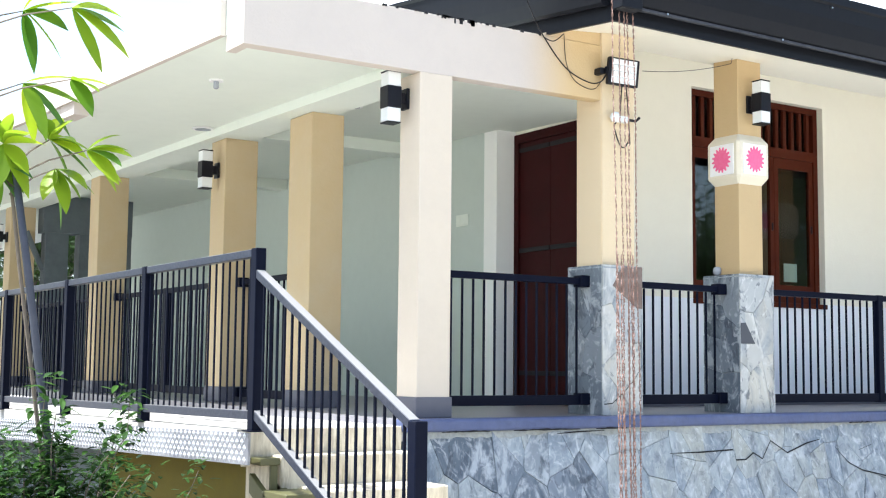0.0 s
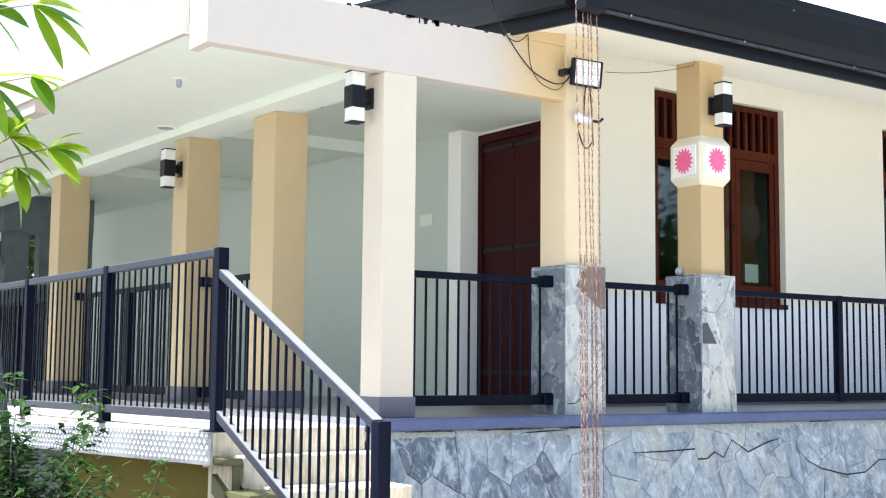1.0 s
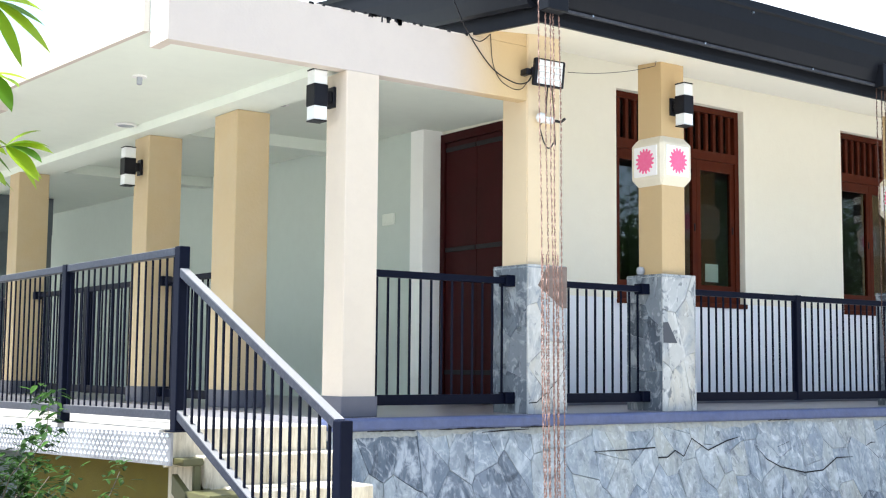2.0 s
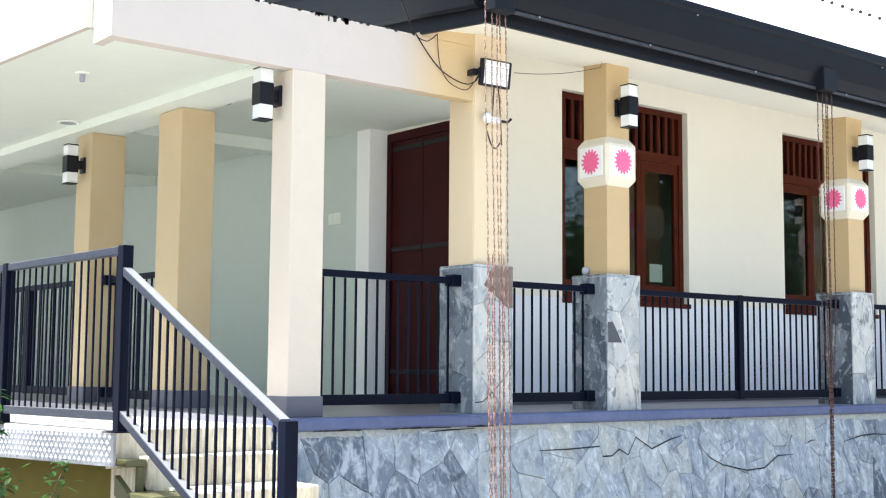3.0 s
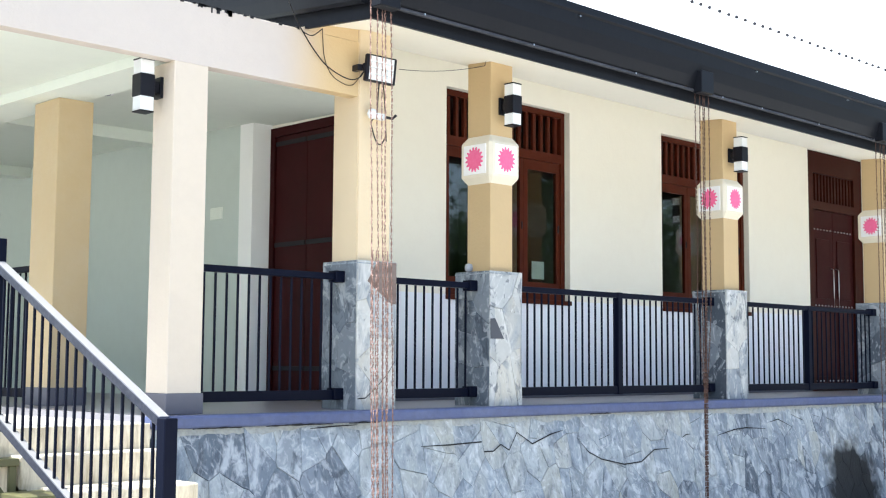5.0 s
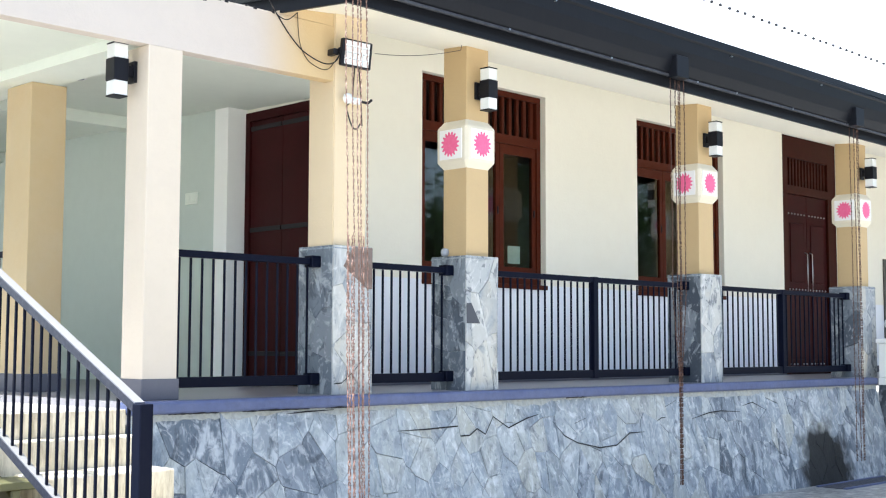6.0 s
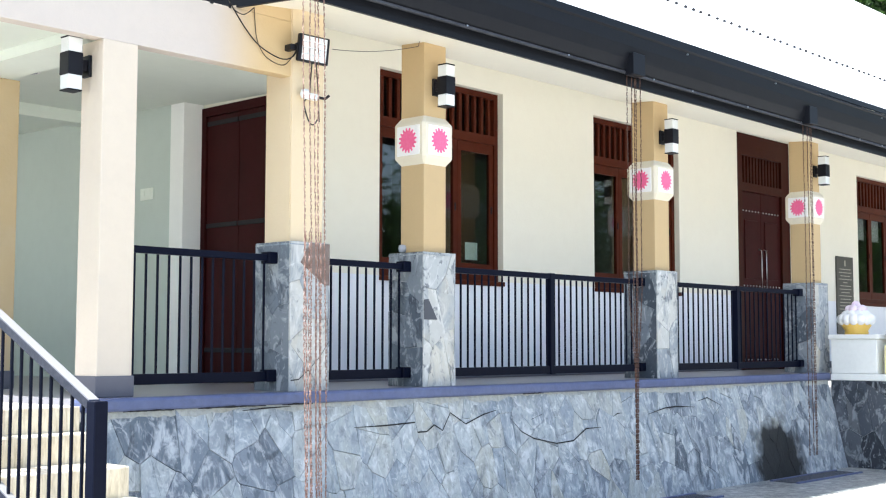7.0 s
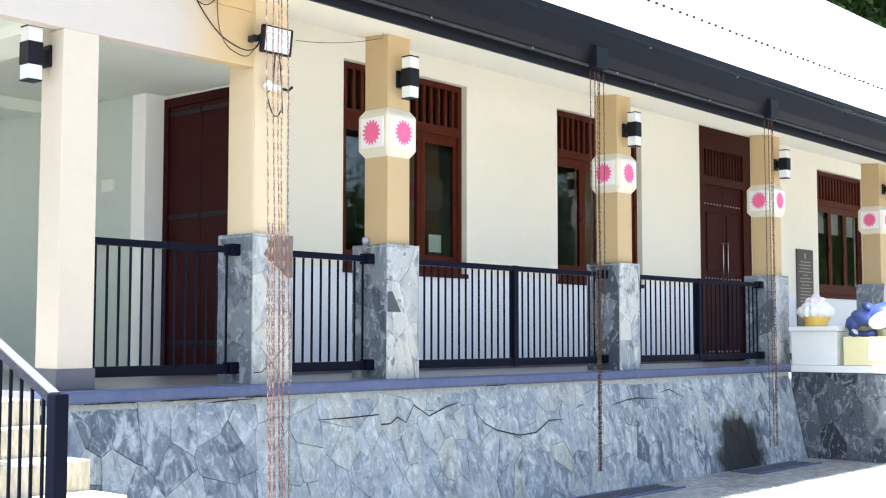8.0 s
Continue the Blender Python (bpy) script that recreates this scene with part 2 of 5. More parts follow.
M_RUSTY = mat("rust_stained_slate", (0.165, 0.12, 0.10), 0.7, spots=((5, 0.7, (0.30, 0.26, 0.24)), (16, 0.6, (0.13, 0.075, 0.055))), bump=0.4, bump_scale=40)
M_GLOBE = mat("dull_grey_glass", (0.36, 0.38, 0.42), 0.25)
M_CRACK = mat("crack_dark", (0.012, 0.012, 0.014), 0.9)
M_RAIL = mat("blue_black_rail_paint", (0.0032, 0.0048, 0.0145), 0.42, spots=((25, 0.25, (0.008, 0.010, 0.018)),), spec=0.08)
# worn rail paint; its pale tops are sunlight put into the colour
M_RAILTOP = mat("weathered_rail_paint_sunlit_tops", (0.010, 0.014, 0.030), 0.30, spots=((9, 0.5, (0.025, 0.03, 0.05)), (50, 0.3, (0.12, 0.12, 0.14))), spec=0.3, top=0.55)
M_WOOD = mat("red_brown_wood", (0.075, 0.016, 0.0075), 0.42, spots=((4, 0.5, (0.035, 0.007, 0.004)), (22, 0.35, (0.085, 0.016, 0.007))), spec=0.08)
M_FRAME = mat("dark_red_brown_wood", (0.040, 0.009, 0.0055), 0.42, spots=((4, 0.5, (0.026, 0.006, 0.004)), (22, 0.35, (0.058, 0.012, 0.006))), spec=0.08)
M_DOOR = mat("dark_maroon_door_wood", (0.037, 0.0058, 0.0066), 0.45, spots=((3, 0.5, (0.016, 0.003, 0.0025)), (18, 0.3, (0.034, 0.007, 0.005))), spec=0.07)
M_FASCIA = mat("blue_black_fascia_paint", (0.0105, 0.0115, 0.0150), 0.38, spots=((2.2, 0.5, (0.009, 0.0095, 0.012)), (30, 0.25, (0.018, 0.018, 0.020))), spec=0.12, streak=0.25)
M_STREAK = mat("gutter_streak_grey", (0.045, 0.047, 0.055), 0.5, spots=((3, 0.7, (0.012, 0.013, 0.018)), (14, 0.4, (0.09, 0.09, 0.095))), spec=0.2)
M_ROOF = mat("white_roof_sheet", (0.80, 0.80, 0.80), 0.45, spots=((1.5, 0.3, (0.70, 0.70, 0.69)), (12, 0.2, (0.55, 0.54, 0.52))))
M_BLACK = mat("black_plastic", (0.006, 0.006, 0.010), 0.4, spec=0.25)
M_LAMP = mat("white_lamp_glass", (0.82, 0.83, 0.82), 0.3)
M_STEEL = mat("steel", (0.55, 0.55, 0.56), 0.3, metal=1.0)
M_CHAIN = mat("rusty_chain", (0.27, 0.16, 0.125), 0.6, metal=0.0, spots=((40, 0.6, (0.10, 0.045, 0.03)),))
M_CHAIN2 = mat("dark_rusty_chain", (0.10, 0.05, 0.035), 0.55, metal=0.3, spots=((40, 0.5, (0.05, 0.03, 0.02)),))
# relief shading put into colour: grey sheet, near-white lozenges
M_PLATE = mat("bright_tread_plate", (0.22, 0.22, 0.24), 0.4, metal=0.5, spots=((3, 0.6, (0.55, 0.55, 0.57)),))
M_LOZ = mat("lit_lozenges", (0.78, 0.78, 0.80), 0.35, metal=0.4, spots=((4, 0.5, (0.5, 0.5, 0.52)),))
M_OLIVE = mat("olive_wall_paint", (0.135, 0.105, 0.003), 0.85, spots=((1.5, 0.5, (0.10, 0.075, 0.003)), (10, 0.2, (0.075, 0.055, 0.006))), bump=0.2)
M_YELLOW = mat("yellow_green_steel", (0.11, 0.105, 0.04), 0.5, spots=((9, 0.4, (0.09, 0.08, 0.035)),))
M_GROUND = mat("pale_cement_ground", (0.56, 0.52, 0.455), 0.8, spots=((0.35, 0.5, (0.48, 0.455, 0.42)), (7, 0.4, (0.34, 0.32, 0.30)), (60, 0.3, (0.28, 0.27, 0.25))), bump=0.5, bump_scale=25)
M_WET = mat("damp_pebbled_cement", (0.26, 0.27, 0.27), 0.35, spots=((3.0, 0.7, (0.12, 0.13, 0.14)), (9, 1.0, (0.58, 0.58, 0.55)), (15, 1.0, (0.03, 0.035, 0.04))), bump=0.9, bump_scale=28)
M_DARKWALL = mat("dark_slate_paint", (0.13, 0.155, 0.17), 0.6, spots=((3, 0.5, (0.05, 0.06, 0.075)),))
M_SOIL = mat("dark_soil", (0.06, 0.045, 0.03), 0.95, spots=((6, 0.5, (0.035, 0.027, 0.018)), (30, 0.4, (0.09, 0.07, 0.045))), bump=0.8, bump_scale=20)
M_GRATE = mat("drain_grate", (0.06, 0.065, 0.08), 0.5)
M_CAP = mat("white_cement_pedestal", (0.78, 0.79, 0.76), 0.6, spots=((3, 0.4, (0.72, 0.73, 0.70)), (18, 0.2, (0.6, 0.6, 0.57))), bump=0.2)
M_LOTUS = mat("white_pink_lotus_paint", (0.82, 0.72, 0.78), 0.5, spots=((9, 0.7, (0.78, 0.50, 0.66)),))
M_GOLD = mat("golden_yellow_paint", (0.80, 0.52, 0.10), 0.5, spots=((12, 0.3, (0.7, 0.42, 0.08)),))
M_BLUE = mat("blue_statue_paint", (0.05, 0.08, 0.26), 0.45, spots=((10, 0.3, (0.04, 0.05, 0.16)),))
M_CREAMY = mat("yellow_cream_statue_paint", (0.82, 0.74, 0.42), 0.5, spots=((8, 0.3, (0.78, 0.68, 0.36)),))
M_PLAQUE = mat("dark_plaque", (0.06, 0.055, 0.045), 0.35)
M_INK = mat("plaque_bars", (0.42, 0.40, 0.33), 0.5)
M_PAPER = mat("paper_notice", (0.62, 0.72, 0.62), 0.6, spots=((40, 0.5, (0.2, 0.35, 0.2)),))
M_CURTAIN = mat("pale_curtain", (0.55, 0.56, 0.54), 0.9)
# the rooms' lack of light is put into this dark colour
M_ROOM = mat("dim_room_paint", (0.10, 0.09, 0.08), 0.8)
M_BARK = mat("bark", (0.16, 0.13, 0.10), 0.85, spots=((20, 0.5, (0.08, 0.065, 0.05)),), bump=0.6, bump_scale=40)
M_STAKE = mat("dark_stake", (0.035, 0.04, 0.06), 0.6, spots=((20, 0.4, (0.07, 0.075, 0.09)),))
M_LEAF = leaf_mat("big_leaf", (0.06, 0.18, 0.015), (0.55, 0.70, 0.03))
M_BUSH = leaf_mat("bush_leaf", (0.008, 0.026, 0.006), (0.085, 0.18, 0.04))
M_TREE = leaf_mat("tree_leaf", (0.015, 0.04, 0.008), (0.05, 0.10, 0.02))


def glass():
    m = bpy.data.materials.new("window_glass")
    m.use_nodes = True
    b = m.node_tree.nodes["Principled BSDF"]
    b.inputs["Base Color"].default_value = (0.75, 0.8, 0.8, 1)
    b.inputs["Roughness"].default_value = 0.02
    b.inputs["Transmission Weight"].default_value = 1.0
    b.inputs["IOR"].default_value = 1.5
    b.inputs["Specular IOR Level"].default_value = 0.3
    return m


M_GLASS = glass()


# ================= helpers =================
def box(bm, x0, x1, y0, y1, z0, z1):
    v = [bm.verts.new(c) for c in ((x0, y0, z0), (x1, y0, z0), (x1, y1, z0), (x0, y1, z0), (x0, y0, z1), (x1, y0, z1), (x1, y1, z1), (x0, y1, z1))]
    for f in ((0, 3, 2, 1), (4, 5, 6, 7), (0, 1, 5, 4), (1, 2, 6, 5), (2, 3, 7, 6), (3, 0, 4, 7)):
        bm.faces.new([v[i] for i in f])
    return bm


def bx(x0, x1, y0, y1, z0, z1, bevel=0.0, seg=1):
    bm = box(bmesh.new(), x0, x1, y0, y1, z0, z1)
    if bevel:
        bmesh.ops.bevel(bm, geom=bm.edges[:], offset=bevel, segments=seg, affect='EDGES', profile=0.5)
    return bm


def tube(bm, pts, r, seg=6, r_end=None):
    """A round bar along points."""
    pts = [Vector(p) for p in pts]
    rings = []
    for i, p in enumerate(pts):
        d = (pts[min(i + 1, len(pts) - 1)] - pts[max(i - 1, 0)]).normalized()
        side = d.cross(Vector((0, 0, 1)))
        side = side.normalized() if side.length > 0.05 else Vector((1, 0, 0))
        up = side.cross(d)
        k = r if r_end is None else r + (r_end - r) * i / (len(pts) - 1)
        rings.append([bm.verts.new(p + k * (math.cos(a) * side + math.sin(a) * up)) for a in [2 * math.pi * j / seg for j in range(seg)]])
    for a, b in zip(rings, rings[1:]):
        for j in range(seg):
            bm.faces.new((a[j], a[(j + 1) % seg], b[(j + 1) % seg], b[j]))
    bm.faces.new(rings[0][::-1])
    bm.faces.new(rings[-1])
    return bm


def lathe(bm, profile, seg=24, at=(0, 0, 0)):
    rings = [[bm.verts.new((at[0] + r * math.cos(2 * math.pi * j / seg), at[1] + r * math.sin(2 * math.pi * j / seg), at[2] + z)) for j in range(seg)] for r, z in profile]
    for a, b in zip(rings, rings[1:]):
        for j in range(seg):
            bm.faces.new((a[j], a[(j + 1) % seg], b[(j + 1) % seg], b[j]))
    bm.faces.new(rings[0][::-1])
    bm.faces.new(rings[-1])
    return bm


def mesh_of(name, bm, material, smooth=False):
    bmesh.ops.recalc_face_normals(bm, faces=bm.faces[:])
    me = bpy.data.meshes.new(name)
    bm.to_mesh(me)
    bm.free()
    me.materials.append(material)
    if smooth:
        me.shade_smooth()
    return me


def part(name, bm, material, parent, label="", smooth=False, m=None):
    ob = new(name, mesh_of(name, bm, material, smooth))
    ob.parent = parent
    if m is not None:
        ob.matrix_basis = m
    return tagged(ob, label)


def thing(name, label, category, group="", at=(0, 0, 0), rz=0.0, kind=""):
    ob = new(name)
    ob.empty_display_size = 0.1
    ob.matrix_basis = pose(*at, 0, 0, rz)
    return tagged(ob, label, category, group, kind)


def setting(name, bm, material, label, category, smooth=False):
    return tagged(new(name, mesh_of(name, bm, material, smooth)), label, category, kind="structure")


def clip(poly, p, nrm):
    out = []
    for i, a in enumerate(poly):
        b = poly[(i + 1) % len(poly)]
        da, db = (a[0] - p[0]) * nrm[0] + (a[1] - p[1]) * nrm[1], (b[0] - p[0]) * nrm[0] + (b[1] - p[1]) * nrm[1]
        if da <= 0:
            out.append(a)
        if (da < 0 < db) or (db < 0 < da):
            k = da / (da - db)
            out.append((a[0] + k * (b[0] - a[0]), a[1] + k * (b[1] - a[1])))
    return out


def crazy(w, h, size, seed, gap=0.0032, tall=1.45):
    """Irregular paving stones that fill a rectangle w x h: convex outlines with a joint between them."""
    rng = random.Random(seed)
    w *= tall
    nx, ny = max(1, round(w / size / math.sqrt(tall))), max(1, round(h / size / math.sqrt(tall)))
    pts = [((i + 0.5 + rng.uniform(-0.75, 0.75) + (0.25 if j % 2 else -0.25)) * w / nx, (j + 0.5 + rng.uniform(-0.62, 0.62)) * h / ny) for i in range(nx) for j in range(ny)]
    cells = []
    for a in pts:
        poly = [(0, 0), (w, 0), (w, h), (0, h)]
        for b in pts:
            d = math.hypot(b[0] - a[0], b[1] - a[1])
            if b is a or d > 4 * size:
                continue
            nrm = ((b[0] - a[0]) / d, (b[1] - a[1]) / d)
            mid = ((a[0] + b[0]) / 2 - nrm[0] * gap / 2, (a[1] + b[1]) / 2 - nrm[1] * gap / 2)
            poly = clip(poly, mid, nrm)
            if len(poly) < 3:
                break
        if len(poly) >= 3:
            cells.append([(a / tall, b) for a, b in poly])
    return cells


def stones(parent, frame_m, w, h, size, seed, thick=(0.006, 0.011), name="stone", material=None, dark=None):
    """Each stone a mesh of its own on a wall face; frame_m: the face's lower left corner, x along it, y up it, z out of it."""
    rng = random.Random(seed + 99)
    for poly in crazy(w, h, size, seed):
        cx, cy = sum(p[0] for p in poly) / len(poly), sum(p[1] for p in poly) / len(poly)
        t = rng.uniform(*thick)
        bm = bmesh.new()
        rings = []
        tx, ty = rng.uniform(-0.012, 0.012), rng.uniform(-0.012, 0.012)
        for z, k in ((-0.004, 1.0), (t * 0.6, 1.0), (t, None)):
            ring = []
            for px, py in poly:
                dx, dy = px - cx, py - cy
                if k is None:
                    d = math.hypot(dx, dy) or 1
                    s = max(0.5, (d - 0.003) / d)
                    ring.append(bm.verts.new((dx * s, dy * s, z + dx * tx * 2 + dy * ty * 2)))
                else:
                    ring.append(bm.verts.new((dx, dy, z)))
            rings.append(ring)
        for a, b in zip(rings, rings[1:]):
            for j in range(len(poly)):
                bm.faces.new((a[j], a[(j + 1) % len(poly)], b[(j + 1) % len(poly)], b[j]))
        bm.faces.new(rings[-1])
        kind = material or M_SLATE
        if dark and rng.random() < dark(cx, cy):
            kind = M_SLATE4
        part(name, bm, kind, parent, m=frame_m @ Matrix.Translation((cx, cy, 0)))


def face_frame(origin, along, up):
    x, y = Vector(along).normalized(), Vector(up).normalized()
    z = x.cross(y)
    m = Matrix((x, y, z)).transposed().to_4x4()
    m.translation = origin
    return m


# ================= the setting =================
G = -1.17      # ground
YW = 1.5       # front wall
CEIL = 2.665    # verandah ceiling
COLS = (0.0, 1.473, 5.055, 8.66, 12.25)

setting("ground_bed", bx(-7.5, -3.05, -1.7, 26, G - 0.02, G + 0.02), M_SOIL, "dark soil bed below the deck", "soil bed")
setting("pavement", bx(-1.6, 8.74, -1.45, -0.38, G - 0.02, G + 0.006), M_WET, "damp pebbled cement strip at the plinth foot", "pavement")
setting("ground", bx(-400, 400, -400, 400, G - 0.3, G), M_GROUND, "pale dusty cement yard round the building", "ground")

# verandah floor with its rounded cement lip
bm = bx(-1.82, 8.75, -0.02, 24.0, -0.10, 0.0)
setting("floor_verandah", bm, M_FLOOR, "smooth grey cement verandah floor", "floor")
bm = bx(-1.85, 8.75, -0.16, -0.02, -0.085, 0.002, 0.02, 2)
setting("trim_floor_edge", bm, M_EDGE, "worn blue-grey cement lip of the verandah floor", "floor edge")
lip = bpy.data.objects["trim_floor_edge"]
rngl = random.Random(21)
for x0, x1, y, z, h in ((-1.7, -0.2, -0.0235, 0.0012, 0.002), (-0.1, 0.9, -0.0235, 0.0012, 0.002), (1.9, 3.4, -0.0235, 0.0012, 0.002)):
    bm = bmesh.new()
    n = 24
    a = [bm.verts.new((x0 + (x1 - x0) * k / n, y + rngl.uniform(-0.003, 0.003), z + 0.0022)) for k in range(n + 1)]
    b = [bm.verts.new((x0 + (x1 - x0) * k / n, y + rngl.uniform(0.004, 0.011), z + 0.0022)) for k in range(n + 1)]
    for k in range(n):
        bm.faces.new((a[k], a[k + 1], b[k + 1], b[k]))
    ob = new("crack", mesh_of("crack", bm, M_CRACK))
    ob.parent = lip
for x0, x1 in ((-1.55, -1.15), (-0.95, -0.35), (-0.2, 0.1), (2.6, 2.9)):
    bm = bmesh.new()
    n = 14
    a = [bm.verts.new((x0 + (x1 - x0) * k / n, -0.1605, -0.084 + rngl.uniform(0.0, 0.010) * math.sin(3.14 * k / n))) for k in range(n + 1)]
    b = [bm.verts.new((x0 + (x1 - x0) * k / n, -0.1605, -0.088 - rngl.uniform(0.0, 0.004))) for k in range(n + 1)]
    for k in range(n):
        bm.faces.new((a[k], a[k + 1], b[k + 1], b[k]))
    ob = new("crack", mesh_of("crack", bm, M_CRACK))
    ob.parent = lip
DECK_OUT, DECK_FALL = 0.055, -0.008
def splay(bm, edge):
    """Lets the outer edge run away from the wall and the deck fall with its length."""
    for vert in bm.verts:
        run = vert.co.y + 0.32
        vert.co.z += DECK_FALL * run
        if vert.co.x < edge:
            vert.co.x -= DECK_OUT * run
    return bm
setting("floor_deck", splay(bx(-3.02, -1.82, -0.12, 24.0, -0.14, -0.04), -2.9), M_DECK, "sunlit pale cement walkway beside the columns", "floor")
setting("floor_entrance", bx(8.75, 33.0, -0.16, 1.5, -0.10, 0.0), M_FLOOR, "grey cement floor before the entrance", "floor")

# battered plinth
bm = bmesh.new()
v = [bm.verts.new(c) for x in (-1.82, 8.74) for c in ((x, -0.115, -0.085), (x, -0.37, G - 0.05), (x, 0.6, G - 0.05), (x, 0.6, -0.101), (x, -0.02, -0.101), (x, -0.02, -0.086))]
for i in range(6):
    bm.faces.new((v[i], v[(i + 1) % 6], v[6 + (i + 1) % 6], v[6 + i]))
bm.faces.new(v[5::-1])
bm.faces.new(v[6:])
plinth = setting("wall_plinth", bm, M_MORTAR, "sloping verandah plinth clad in irregular grey slate", "plinth wall")

# main walls with their openings
WINDOWS = ((2.395, 4.30), (6.0, 7.90), (13.30, 15.25))
WZ0, WZ1 = 1.04, 3.135
D2 = (9.43, 11.08, 3.39)
WALL_TOP = 3.42
bm = bmesh.new()
edges = [(1.19, 2.395, None), (2.395, 4.30, (WZ0, WZ1)), (4.30, 6.0, None), (6.0, 7.90, (WZ0, WZ1)), (7.90, D2[0], None),
         (D2[0], D2[1], (0, D2[2])), (D2[1], 13.30, None), (13.30, 15.25, (WZ0, WZ1)), (15.25, 33.0, None)]
# wall split at sill height to carry the painted-in skylight below
low = bmesh.new()
for x0, x1, hole in edges:
    if hole is None:
        box(low, x0, x1, YW, YW + 0.22, 0, WZ0)
        box(bm, x0, x1, YW, YW + 0.22, WZ0, WALL_TOP)
    else:
        if hole[0] > 0:
            box(low, x0, x1, YW, YW + 0.22, 0, WZ0)
        box(bm, x0, x1, YW, YW + 0.22, hole[1], WALL_TOP)
setting("wall_front_lower", low, M_SKYLIT, "lower part of the front wall, cool skylight put into its white colour", "wall")
setting("wall_front", bm, M_WALL, "smooth cream painted front wall", "wall")
D1 = (1.505, 2.65)   # side door, along y
bm = bmesh.new()
box(bm, 1.1, 1.19, D1[0], D1[1], CEIL, CEIL + 0.6)
box(bm, 1.19, 1.32, YW + 0.222, D1[1], 0, CEIL + 0.6)
setting("wall_side", bm, M_WALL, "cream painted side wall beside the maroon door", "wall")
setting("wall_pier_lower", bx(0.868, 1.32, 2.65, 2.87, 0, 1.1), M_PIER, "bright white painted lower part of the pier", "wall")
setting("wall_pier", bx(0.868, 1.32, 2.65, 2.87, 1.1, CEIL + 0.06), M_PIER, "white painted pier beside the maroon door", "wall")
setting("wall_wing", bx(0.868, 1.04, 2.87, 16.0, 0, CEIL + 0.28), M_GREEN, "long pale green wall of the side verandah", "wall")
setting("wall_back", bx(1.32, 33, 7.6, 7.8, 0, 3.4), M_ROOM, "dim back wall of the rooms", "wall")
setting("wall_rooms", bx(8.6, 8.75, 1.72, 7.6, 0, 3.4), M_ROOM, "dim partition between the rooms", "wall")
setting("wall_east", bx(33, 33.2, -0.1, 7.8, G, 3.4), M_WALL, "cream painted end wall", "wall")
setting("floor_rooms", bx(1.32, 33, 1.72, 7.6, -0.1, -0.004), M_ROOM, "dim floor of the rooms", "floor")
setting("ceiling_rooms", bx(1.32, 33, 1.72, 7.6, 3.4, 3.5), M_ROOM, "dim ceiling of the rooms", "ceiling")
bm = bmesh.new()
for x0, x1 in ((1.19, D2[0]), (D2[1], 33.0)):
    box(bm, x0, x1, YW - 0.012, YW - 0.001, 0.0005, 0.10)
setting("baseboard", bm, M_SKIRT, "dark grey painted skirting along the front wall", "skirting")

# wing roof slab: front beam, column beams, soffits
SLAB_RISE, SLAB_OUT = 0.016, 0.052
def rise(bm, edge=-9.0):
    """Lets the wing's slab rise with its length, and its outer edge run away from the wall."""
    for vert in bm.verts:
        run = vert.co.y - 0.32
        vert.co.z += SLAB_RISE * run
        if vert.co.x < edge:
            vert.co.x -= SLAB_OUT * run
    return bm
BACK = 0.17   # inner face of the front beam
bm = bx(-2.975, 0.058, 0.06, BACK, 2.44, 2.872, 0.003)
setting("trim_front_beam", bm, M_BEAM, "pinkish-white rendered front beam, tan bounce light coloured in by the corner column, mould on its top", "beam")
bm = bmesh.new()
box(bm, -2.975, -1.66, BACK + 0.004, 24.0, 2.55, 2.86)
setting("ceiling_overhang", rise(bm, -2.9), M_CEIL, "pale green soffit of the overhanging slab", "ceiling")
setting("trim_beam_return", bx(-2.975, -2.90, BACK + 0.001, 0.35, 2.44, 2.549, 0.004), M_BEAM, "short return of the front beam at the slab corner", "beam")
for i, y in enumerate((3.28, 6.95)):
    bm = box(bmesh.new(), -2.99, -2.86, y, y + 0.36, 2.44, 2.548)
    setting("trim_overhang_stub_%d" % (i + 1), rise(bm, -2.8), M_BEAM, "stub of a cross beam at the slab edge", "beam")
bm = bmesh.new()
pr = ((-0.56, 2.874), (0.028, 2.874), (0.028, 3.06), (-0.40, 2.93), (-0.54, 2.885))
fr_, bk_ = [bm.verts.new((x, 0.062, z)) for x, z in pr], [bm.verts.new((x, 0.30, z)) for x, z in pr]
bm.faces.new(fr_)
bm.faces.new(bk_[::-1])
for i in range(5):
    bm.faces.new((fr_[i], fr_[(i + 1) % 5], bk_[(i + 1) % 5], bk_[i]))
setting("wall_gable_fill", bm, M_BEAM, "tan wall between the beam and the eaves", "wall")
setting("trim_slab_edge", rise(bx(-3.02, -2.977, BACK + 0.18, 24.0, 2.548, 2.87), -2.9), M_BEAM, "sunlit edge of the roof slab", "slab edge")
setting("trim_column_beam", rise(bx(-1.655, -1.26, BACK + 0.004, 24.0, 2.47, 2.86)), M_CEIL, "beam along the heads of the side columns", "beam")
bm = bmesh.new()
lo = [bm.verts.new((x, y, CEIL)) for x, y in ((-1.255, BACK + 0.004), (0.20, BACK + 0.004), (1.1, 1.5), (1.1, 24.0), (-1.255, 24.0))]
hi = [bm.verts.new((p.co.x, p.co.y, 2.87)) for p in lo]
bm.faces.new(lo[::-1])
bm.faces.new(hi)
for i in range(5):
    bm.faces.new((lo[i], lo[(i + 1) % 5], hi[(i + 1) % 5], hi[i]))
setting("ceiling_verandah", rise(bm), M_CEIL, "pale green verandah ceiling", "ceiling")
